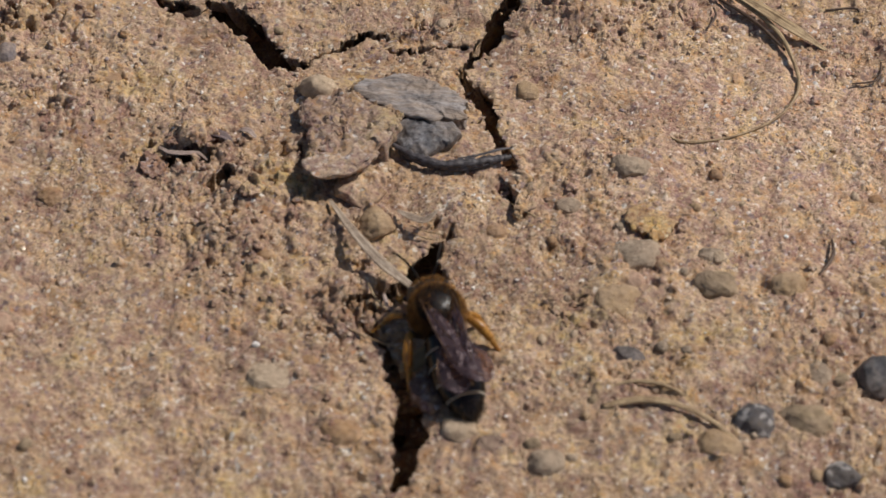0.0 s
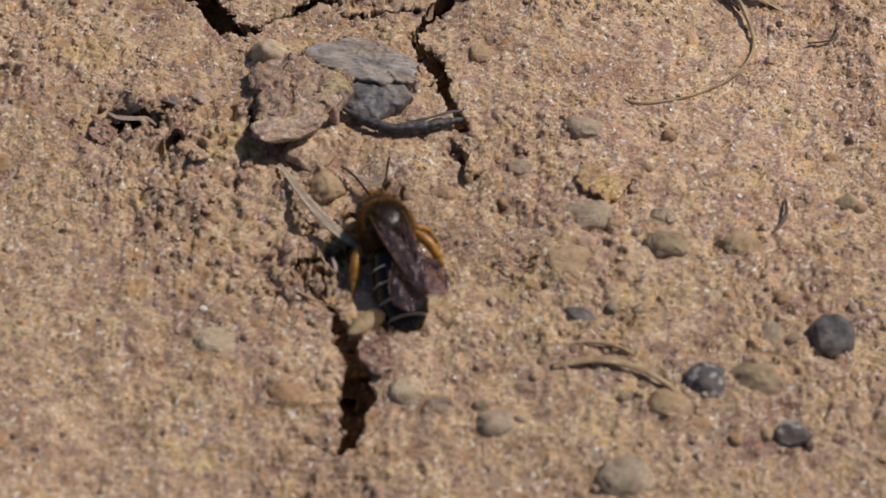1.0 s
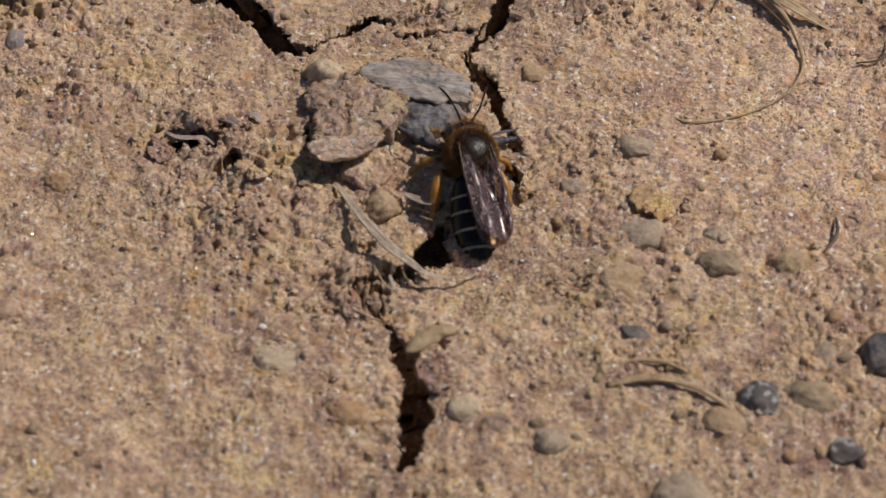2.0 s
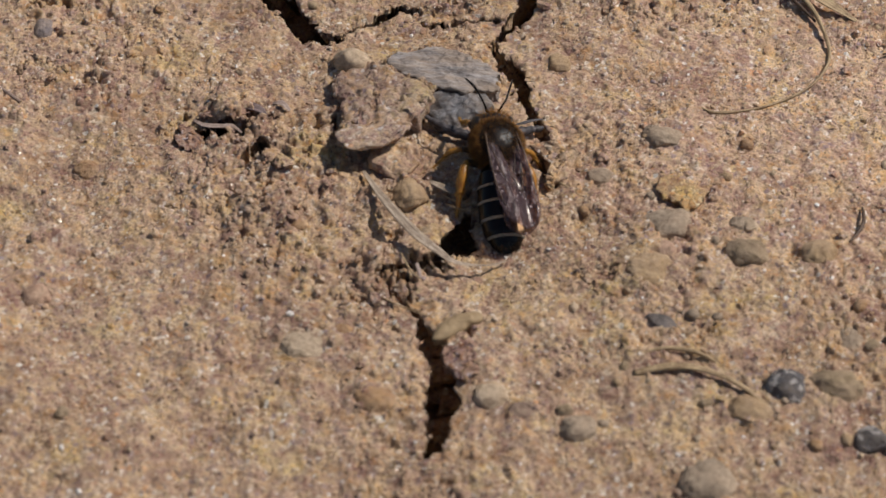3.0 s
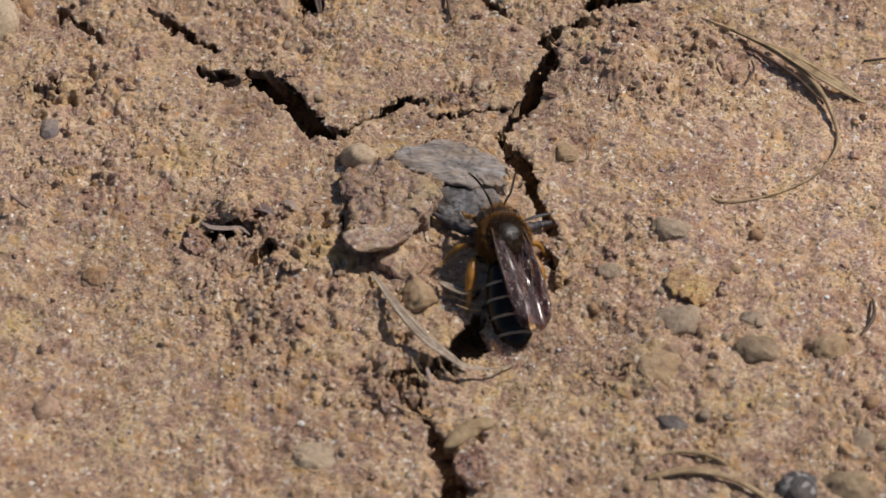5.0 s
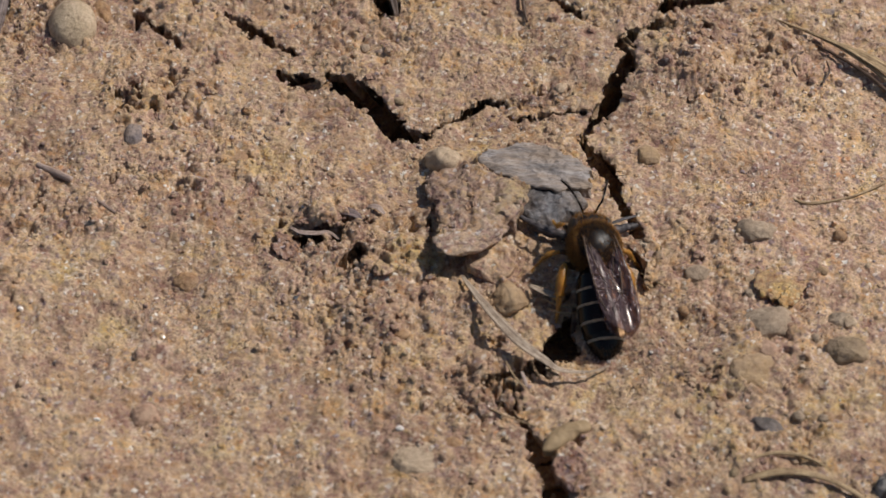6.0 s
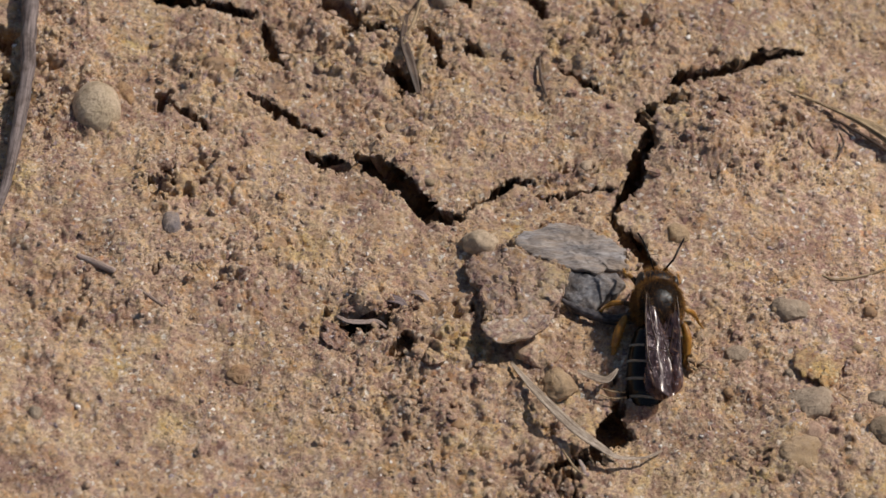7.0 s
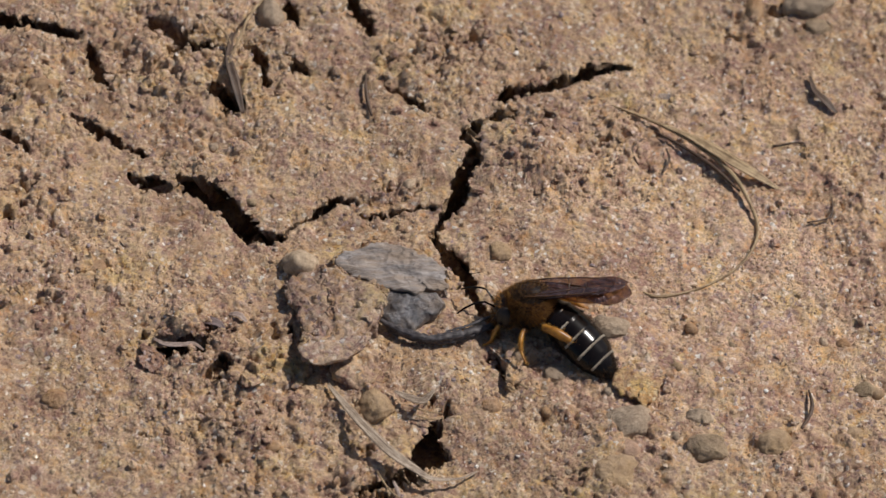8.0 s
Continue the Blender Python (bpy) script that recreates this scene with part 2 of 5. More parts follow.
MAUVE_LEAF = plant_material("mauve_brown_leaf", (0.07, 0.045, 0.045), (0.22, 0.155, 0.145))
GREY_STEM = plant_material("grey_woody_stem", (0.09, 0.068, 0.064), (0.27, 0.21, 0.19), 0.85)
GREY_STRAW = plant_material("grey_straw", (0.28, 0.20, 0.17), (0.48, 0.37, 0.31), 0.7)


# ---- numeric noise over the ground plane (millimetres) ----
def lattice(ix, iy, seed):
    h = (ix.astype(np.int64) * 374761393 + iy.astype(np.int64) * 668265263 + seed * 1442695041) & 0xFFFFFFFF
    h = ((h ^ (h >> 13)) * 1274126177) & 0xFFFFFFFF
    h = ((h ^ (h >> 16)) * 2246822519) & 0xFFFFFFFF
    return ((h ^ (h >> 15)) & 0xFFFFFF) / float(0x1000000)


def vnoise(x, y, size, seed):
    x, y = x / size, y / size
    ix, iy = np.floor(x), np.floor(y)
    fx, fy = x - ix, y - iy
    fx, fy = fx * fx * fx * (fx * (fx * 6 - 15) + 10), fy * fy * fy * (fy * (fy * 6 - 15) + 10)
    a, b = lattice(ix, iy, seed), lattice(ix + 1, iy, seed)
    c, d = lattice(ix, iy + 1, seed), lattice(ix + 1, iy + 1, seed)
    return 2 * ((a + (b - a) * fx) + ((c + (d - c) * fx) - (a + (b - a) * fx)) * fy) - 1


def cells(x, y, size, seed):
    """Distance to the nearest scattered point, to the next one, the nearest one's own number and its facet's tilt."""
    x, y = x / size, y / size
    ix, iy = np.floor(x), np.floor(y)
    f1, f2, own, tilt = np.full(x.shape, 9.0), np.full(x.shape, 9.0), np.zeros(x.shape), np.zeros(x.shape)
    for dx in (-1, 0, 1):
        for dy in (-1, 0, 1):
            jx, jy = ix + dx, iy + dy
            ox, oy = x - jx - lattice(jx, jy, seed), y - jy - lattice(jx, jy, seed + 1)
            d = np.hypot(ox, oy)
            near = d < f1
            f2 = np.where(near, f1, np.minimum(f2, d))
            own = np.where(near, lattice(jx, jy, seed + 2), own)
            tilt = np.where(near, ox * (2 * lattice(jx, jy, seed + 3) - 1) + oy * (2 * lattice(jx, jy, seed + 4) - 1), tilt)
            f1 = np.where(near, d, f1)
    return f1, f2, own, tilt


def smooth(a):
    a = np.clip(a, 0, 1)
    return a * a * (3 - 2 * a)


# ---- pebbles: x, y, half width, half depth, stone, words, height, how far sunk, turn, seed, angularity ----
PEBBLES_A = [
    (9.3, 10.4, 1.2, 0.85, "grey", "grey-brown angular pebble half sunk in clay", 0.8, 0.3, 8, 1, 0.15),
    (9.7, 3.5, 1.5, 1.1, "grey", "smooth grey pebble half sunk in clay", 0.75, 0.3, 10, 2, 0.05),
    (8.5, 0.1, 1.6, 1.4, "tan", "buff rounded pebble caked with clay", 0.42, 0.40, 0, 3, 0.0),
    (9.45, 1.5, 0.65, 0.7, "pink", "small pinkish pebble touching larger ones", 0.8, 0.3, 0, 4, 0.0),
    (14.15, 1.5, 1.35, 0.95, "olive", "olive-brown wedge-shaped pebble in clay", 0.8, 0.3, -8, 5, 0.12),
    (18.15, 1.9, 1.1, 1.05, "tan", "round tan pebble half sunk in clay", 0.75, 0.3, 0, 6, 0.0),
    (14.0, 3.9, 0.8, 0.5, "grey", "small flat grey pebble in clay", 0.5, 0.4, 0, 7, 0.05),
    (9.3, -3.8, 0.95, 0.6, "dark", "small dark blue-grey pebble in clay", 0.7, 0.35, -15, 8, 0.1),
    (16.2, -8.2, 1.15, 1.15, "black", "black pebble with white specks", 0.8, 0.3, 0, 9, 0.08),
    (18.9, -7.9, 1.6, 1.05, "olive", "blocky olive-brown pebble beside a black one", 0.75, 0.3, 4, 10, 0.12),
    (19.95, -4.3, 0.8, 1.1, "grey", "small pale grey pebble in clay", 0.7, 0.35, 0, 11, 0.0),
]
PEBBLES_B = [
    (23.2, -4.3, 1.3, 1.35, "dark", "dark blue-grey rounded pebble", 0.85, 0.25, 20, 12, 0.06),
    (20.9, -11.5, 1.0, 0.8, "black", "small black pebble with white specks", 0.8, 0.3, -20, 13, 0.1),
    (14.3, -9.8, 1.4, 1.0, "tan", "oval tan pebble sunk in clay", 0.65, 0.38, -12, 14, 0.0),
    (0.0, -9.5, 1.0, 0.85, "pale", "pale buff pebble beside the crack", 0.7, 0.35, 0, 15, 0.05),
    (-6.3, -10.4, 1.4, 1.0, "brown", "rust-brown pebble sunk in clay", 0.65, 0.38, -10, 16, 0.0),
    (-10.4, -6.6, 1.55, 1.2, "pale", "pale buff pebble sunk level with clay", 0.45, 0.46, 12, 17, 0.04),
    (4.8, -11.5, 1.1, 0.9, "grey", "grey pebble half sunk in clay", 0.7, 0.35, 0, 18, 0.08),
    (-8.5, -5.5, 0.6, 0.45, "brown", "tiny brown pebble on the clay", 0.7, 0.3, 0, 19, 0.05),
    (5.6, 7.3, 0.8, 0.6, "grey", "small grey-brown pebble in clay", 0.7, 0.35, 0, 20, 0.05),
    (-28.1, 16.5, 0.6, 0.95, "mauve", "small upright mauve-grey pebble in clay", 0.8, 0.3, 0, 21, -0.08),
    (-5.4, 5.0, 1.1, 1.1, "tan", "tan pebble beside a dry leaf blade", 0.7, 0.28, 30, 22, 0.14),
]
PEBBLES_C = [
    (1.7, -10.5, 0.75, 0.7, "maroon", "small dark red-brown crumbly pebble", 0.6, 0.4, 0, 23, 0.12),
    (-32.6, 25.8, 1.5, 1.9, "ivory", "large smooth ivory pebble on the soil", 0.8, 0.24, 6, 24, -0.14),
    (-30.9, 27.0, 0.6, 0.9, "brown", "brown pebble against a large ivory one", 0.7, 0.35, 20, 25, 0.0),
    (-25.0, 29.3, 1.05, 0.8, "brown", "oval ochre-brown pebble sunk in clay", 0.7, 0.35, -8, 26, 0.0),
    (25.1, 36.3, 1.7, 1.0, "grey", "dark grey-brown pebble on the soil", 0.8, 0.25, 4, 27, 0.08),
    (-10.4, 35.2, 0.85, 1.1, "grey", "upright grey pebble on the soil", 0.9, 0.2, 0, 28, 0.0),
    (24.4, 6.2, 0.75, 0.55, "olive", "small olive pebble in clay", 0.7, 0.35, 0, 29, 0.0),
    (23.2, 2.8, 0.65, 0.65, "tan", "small tan pebble in clay", 0.7, 0.35, 0, 30, 0.0),
    (-9.35, 15.1, 1.1, 0.95, "pale", "rounded buff pebble behind a crumbly clod", 1.25, 0.15, 0, 31, 0.0),
    (1.5, 4.9, 0.65, 0.5, "brown", "small orange-brown pebble near the crack", 0.8, 0.3, 0, 32, 0.05),
    (-27.0, 24.3, 0.5, 0.4, "brown", "small brown pebble at a pit's rim", 0.7, 0.3, 0, 33, 0.0),
    (21.31, 36.22, 0.70, 1.28, "brown", "upright orange-brown pebble on the soil", 0.9, 0.25, 0, 41, 0.0),
    (25.34, 34.52, 0.83, 0.64, "olive", "small olive pebble on the far soil", 0.7, 0.3, 5, 42, 0.05),
    (14.69, 28.83, 0.73, 0.47, "mauve", "small flat mauve pebble in clay", 0.5, 0.4, 0, 43, 0.08),
    (19.86, 29.62, 0.67, 0.56, "brown", "small pinkish-brown pebble in clay", 0.6, 0.35, 0, 44, 0.0),
    (5.76, 24.73, 1.20, 0.64, "mauve", "flat mauve-grey pebble in rough clay", 0.5, 0.36, -4, 45, 0.1),
    (14.29, 3.75, 0.50, 0.47, "pale", "small pale pebble in clay", 0.6, 0.35, 0, 46, 0.0),
    (-21.95, 15.09, 0.83, 0.73, "brown", "rust-brown crumb of clay", 0.6, 0.38, 0, 47, 0.1),
    (-24.23, 5.82, 0.73, 0.64, "brown", "ochre crumb of clay sunk in soil", 0.6, 0.4, 0, 48, 0.1),
    (-25.95, -3.71, 0.83, 0.77, "pink", "pinkish pebble sunk in clay", 0.6, 0.4, 0, 49, 0.05),
    (2.99, 16.43, 0.77, 0.73, "tan", "small tan pebble in clay", 0.6, 0.35, 0, 50, 0.05),
    (11.82, -14.88, 1.5, 1.3, "grey", "rough grey-brown stone half sunk in clay", 0.7, 0.32, 0, 55, 0.12),
]

# ---- cracks in the clay: x, y, width ----
CRACK_LEFT = [(-23.07, 26.93, 0.22), (-21.84, 25.91, 0.40), (-20.45, 25.02, 0.38), (-19.24, 24.26, 0.30), (-18.72, 23.69, 0.16)]
CRACK_LEFT_PIT = [(-19.6, 22.3, 0.55), (-18.4, 21.6, 0.85), (-17.4, 21.35, 0.30)]
CRACK_LEFT_MAIN = [(-16.3, 21.75, 0.68), (-14.9, 20.75, 1.05), (-13.8, 19.65, 1.12), (-12.5, 18.6, 0.95), (-11.6, 17.8, 0.86), (-10.75, 17.45, 0.58)]
CRACK_FAR_LEFT = [(-29.84, 35.65, 0.40), (-27.51, 34.82, 0.50), (-25.55, 34.14, 0.55), (-23.76, 33.60, 0.55), (-22.69, 33.33, 0.25)]
CRACK_SHORT = [(-21.98, 32.45, 0.30), (-21.70, 31.29, 0.42), (-21.47, 29.91, 0.34), (-20.59, 28.77, 0.10)]
CRACK_EDGE = [(-28.30, 26.31, 0.28), (-26.90, 25.34, 0.30), (-26.03, 24.45, 0.20)]
CRACK_ARC = [(-10.24, 17.88, 0.06), (-9.77, 18.44, 0.12), (-8.95, 19.03, 0.10), (-8.13, 19.76, 0.20), (-7.3, 20.3, 0.36), (-6.28, 20.48, 0.32), (-5.41, 20.44, 0.08)]
CRACK_ARC_END = [(-5.3, 19.36, 0.08), (-4.14, 19.33, 0.15), (-3.13, 19.65, 0.09), (-1.76, 19.84, 0.13), (-0.38, 19.85, 0.10)]
CRACK_RIGHT_TOP = [(12.49, 31.51, 0.20), (11.65, 31.22, 0.62), (10.14, 30.73, 0.66), (8.98, 30.16, 0.30), (7.48, 29.78, 0.34), (5.62, 29.30, 0.22), (4.32, 28.96, 0.46), (3.90, 28.26, 0.30)]
CRACK_RIGHT_MID = [(2.17, 24.51, 0.28), (1.55, 23.25, 0.50), (0.88, 21.46, 0.66), (0.17, 19.91, 0.74), (-0.24, 19.04, 0.30)]
CRACK_RIGHT_LOW = [(0.5, 14.4, 0.54), (1.25, 12.78, 0.52), (1.8, 11.45, 0.46), (2.17, 10.34, 0.68), (2.38, 9.01, 0.70), (2.59, 7.69, 0.42), (2.95, 6.4, 0.20)]
CRACK_MOUTH = [(-1.86, 3.6, 0.50), (-2.4, 1.9, 0.92), (-3.4, 0.1, 0.85), (-5.21, -0.73, 0.45), (-6.79, -1.24, 0.19)]
CRACK_LINK = [(-6.72, -2.26, 0.13), (-5.07, -3.19, 0.26), (-4.20, -4.35, 0.52)]
CRACK_LOW = [(-4.31, -4.16, 0.45), (-3.57, -6.12, 0.77), (-2.89, -8.26, 1.03), (-2.48, -10.19, 1.16), (-2.86, -11.94, 0.58)]
CRACK_LOW_END = [(-2.67, -12.17, 0.84), (-3.02, -13.27, 0.39), (-3.34, -14.14, 0.13)]
HOLE_FAR = [(-14.38, 28.81, 0.26), (-13.34, 28.14, 0.71), (-12.46, 27.69, 0.26)]
HOLE_LEFT = [(-18.41, 8.60, 0.16), (-17.67, 8.92, 0.52), (-16.55, 9.09, 0.56), (-15.62, 9.07, 0.34), (-15.21, 9.73, 0.12)]
CRACK_RIGHT_STEP = [(4.57, 27.58, 0.20), (3.61, 26.79, 0.55), (2.67, 26.33, 0.10), (1.91, 25.73, 0.45), (1.49, 24.96, 0.50), (1.84, 24.33, 0.14)]
CRACK_GROOVE = [(-3.43, 29.36, 0.10), (-2.57, 28.77, 0.22), (-1.72, 27.85, 0.16), (-0.85, 27.49, 0.08)]
CRACK_RIGHT_KNEE = [(-0.37, 18.73, 0.20), (-1.01, 18.03, 0.30), (-0.92, 17.30, 0.40), (-0.19, 16.22, 0.58), (0.33, 15.15, 0.62), (0.71, 14.08, 0.50)]
HOLLOWS = [
    [(-17.84, 34.51, 0.45), (-16.95, 33.76, 0.70), (-15.89, 32.97, 0.50), (-15.37, 32.28, 0.20)],
    [(-16.99, 31.89, 0.15), (-15.56, 31.81, 0.20), (-14.64, 32.66, 0.36)],
    [(-14.13, 29.14, 0.45), (-13.51, 28.23, 0.75), (-12.89, 27.68, 0.40)],
    [(-12.47, 33.01, 0.20), (-11.59, 32.31, 0.40), (-11.09, 31.15, 0.50), (-10.79, 29.63, 0.30)],
    [(-9.63, 31.63, 0.20), (-8.76, 30.94, 0.42), (-8.24, 30.48, 0.15)],
    [(-9.35, 36.03, 0.45), (-8.79, 34.61, 0.30)],
    [(-5.31, 36.27, 0.40), (-4.40, 34.84, 0.50), (-4.05, 33.80, 0.20)],
]
CRACKS = HOLLOWS + [CRACK_LEFT, CRACK_LEFT_PIT, CRACK_LEFT_MAIN, CRACK_FAR_LEFT, CRACK_SHORT, CRACK_EDGE, CRACK_ARC, CRACK_ARC_END, CRACK_RIGHT_TOP, CRACK_RIGHT_MID, CRACK_RIGHT_LOW, CRACK_MOUTH, CRACK_LINK, CRACK_LOW, CRACK_LOW_END, HOLE_FAR, HOLE_LEFT, CRACK_RIGHT_STEP, CRACK_GROOVE, CRACK_RIGHT_KNEE]
# pits and rough patches: x, y, radius
PITS = [(-29.11, 19.52, 0.45), (-27.33, 19.00, 0.50), (-26.21, 19.88, 0.35), (-28.16, 20.35, 0.40), (-30.04, 20.18, 0.30), (-28.10, 19.12, 0.40), (-28.89, 18.58, 0.35), (-26.76, 20.92, 0.45), (-29.19, 13.12, 0.30), (-14.78, 7.12, 0.50), (-1.82, 21.29, 0.35), (-3.90, 21.38, 0.30), (-4.89, 20.34, 0.30), (-7.48, -2.88, 0.30), (10.45, 25.28, 0.40), (11.72, 25.76, 0.35), (-19.00, 3.09, 0.30), (-17.69, 4.71, 0.30),
        (-17.30, 34.14, 0.75), (-16.31, 33.58, 0.60), (-15.32, 34.25, 0.40), (-16.99, 32.03, 0.35), (-14.75, 32.38, 0.40), (-13.67, 28.82, 0.75), (-13.09, 27.91, 0.50), (-11.43, 31.85, 0.45), (-11.10, 30.83, 0.50), (-10.97, 29.63, 0.40), (-8.94, 31.03, 0.50), (-8.24, 30.57, 0.30), (-9.12, 35.27, 0.50), (-4.56, 35.22, 0.45),
        (-4.08, 34.04, 0.45), (-6.00, 35.69, 0.40), (-12.29, 32.78, 0.35), (-26.18, 21.59, 0.50), (-2.50, 32.87, 0.30), (2.67, 33.64, 0.40), (0.43, 33.14, 0.35), (6.87, 31.08, 0.30), (6.67, 26.67, 0.40), (19.36, 33.81, 0.40), (23.20, 36.02, 0.80), (24.71, 34.59, 0.40), (-27.10, 28.04, 0.40), (29.24, 31.99, 0.40),
        (-35.1, 29.3, 0.95), (-38.0, 31.6, 1.2), (-38.1, 27.4, 1.2), (-28.45, 26.5, 0.7), (-25.9, 21.6, 0.5)]
PITS_NEAR = [(-19.03, 10.46, 0.52), (-18.53, 8.14, 0.40), (-14.57, 7.5, 0.6), (-14.1, 10.5, 0.4), (-10.4, 10.3, 0.7),
             (6.1, -0.9, 0.38), (6.7, -0.3, 0.25), (1.8, 8.64, 0.5), (3.13, 8.05, 0.6), (-6.25, 1.97, 0.5), (-4.72, 0.0, 0.6), (-1.4, 5.1, 0.7), (-1.7, -6.4, 0.35), (-1.4, -5.0, 0.4), (-5.6, -1.6, 0.5), (-4.9, -2.6, 0.4), (-14.9, 6.9, 0.55), (-15.3, 10.4, 0.35), (-14.9, 9.9, 0.3)]
ROUGH = [(-28.08, 19.57, 1.60), (-28.27, 19.11, 1.80), (-3.55, 21.16, 1.60), (-8.20, -1.68, 1.30), (11.17, 25.52, 1.40),
         (-14.2, 6.7, 2.6), (-15.3, 2.8, 2.8), (-11.9, 1.3, 2.6), (-25.4, 12.7, 2.4), (-23.6, 15.4, 2.2), (-13.5, 31.0, 4.0),
         (5.5, 26.0, 2.5), (7.0, 22.5, 2.0), (1.0, 33.0, 3.0), (-17.0, 31.5, 2.5), (-26.5, 29.5, 2.5), (-11.0, 7.0, 2.2), (-6.5, -2.0, 1.8), (-37.0, 28.0, 3.0), (6.2, -0.7, 1.4), (-16.5, 9.5, 2.4), (12.0, 24.5, 2.0)]


# low mounds: x, y, radius, height
MOUNDS = [(-12.7, 7.3, 1.9, 0.75), (-10.2, 4.4, 1.3, 0.35), (-1.3, 7.0, 1.6, 0.35), (5.0, 23.5, 2.6, 0.4), (-13.4, 3.2, 2.0, 0.4), (-0.6, -7.6, 0.9, 0.4), (-16.6, 10.9, 1.3, 0.55), (-7.2, -0.6, 1.2, 0.3),
          (-12.34, 31.28, 1.2, 0.50), (-16.20, 35.33, 1.4, 0.40), (-9.76, 33.04, 1.3, 0.50), (-18.22, 32.95, 1.0, 0.35), (-6.46, 33.78, 1.2, 0.35), (-25.16, 25.57, 1.2, 0.30), (6.23, 23.72, 1.6, 0.45), (7.94, 26.68, 1.4, 0.40), (3.57, 31.05, 1.6, 0.40), (-1.25, 29.61, 1.0, 0.30)]


def crack_dip(x, y, widen=False):
    wx = x + 0.13 * vnoise(x, y, 1.3, 71) + 0.22 * vnoise(x, y, 0.45, 72) + 0.10 * vnoise(x, y, 0.22, 78)
    wy = y + 0.13 * vnoise(x, y, 1.3, 73) + 0.22 * vnoise(x, y, 0.45, 74) + 0.10 * vnoise(x, y, 0.22, 79)
    dip, ux, uy = np.zeros(x.shape), np.zeros(x.shape), np.zeros(x.shape)
    for line in CRACKS:
        lo, hi = np.min(line, 0), np.max(line, 0)
        near = (x > lo[0] - 3) & (x < hi[0] + 3) & (y > lo[1] - 3) & (y < hi[1] + 3)
        if not near.any():
            continue
        px, py, here, hx, hy = wx[near], wy[near], dip[near], ux[near], uy[near]
        for (ax, ay, aw), (bx, by, bw) in zip(line, line[1:]):
            k = np.clip(((px - ax) * (bx - ax) + (py - ay) * (by - ay)) / ((bx - ax) ** 2 + (by - ay) ** 2), 0, 1)
            d = np.hypot(px - ax - k * (bx - ax), py - ay - k * (by - ay))
            half = (aw + (bw - aw) * k) * 0.68 * (1 + 0.55 * vnoise(px, py, 1.6, 77)) + 0.02
            deep = np.minimum(8.0, 0.6 + 9.0 * half)
            this = deep * smooth((half + 0.05 - d) / 0.13) + 0.16 * np.exp(-np.maximum(d - half, 0) / 0.45) * np.minimum(1, half * 3)
            more = this > here
            push = np.minimum(3.4, 8.0 * half) * smooth((this - 0.4) / 0.5) * np.minimum(1, d / half) / np.maximum(d, 1e-3)
            hx = np.where(more, push * (px - ax - k * (bx - ax)), hx)
            hy = np.where(more, push * (py - ay - k * (by - ay)), hy)
            here = np.maximum(here, this)
        dip[near], ux[near], uy[near] = here, hx, hy
    for cx, cy, r in PITS + PITS_NEAR:
        near = (abs(x - cx) < r * 2.5) & (abs(y - cy) < r * 2.5)
        d = np.hypot(wx[near] - cx + 0.9 * r * vnoise(x[near], y[near], r, 75), (wy[near] - cy) * 1.25 + 0.9 * r * vnoise(x[near], y[near], r, 76))
        this = 2.6 * r * smooth((r * 0.95 - d) / (r * 0.30))
        push = 0.9 * smooth((this / r - 0.8) / 0.8) * np.minimum(1, d / r)
        ux[near] = np.where(this > dip[near], push * (x[near] - cx), ux[near])
        uy[near] = np.where(this > dip[near], push * (y[near] - cy), uy[near])
        dip[near] = np.maximum(dip[near], this)
    return (dip, ux, uy) if widen else dip


def base_height(x, y):
    return 0.34 * vnoise(x, y, 13.0, 1) + 0.26 * vnoise(x, y, 5.0, 2)


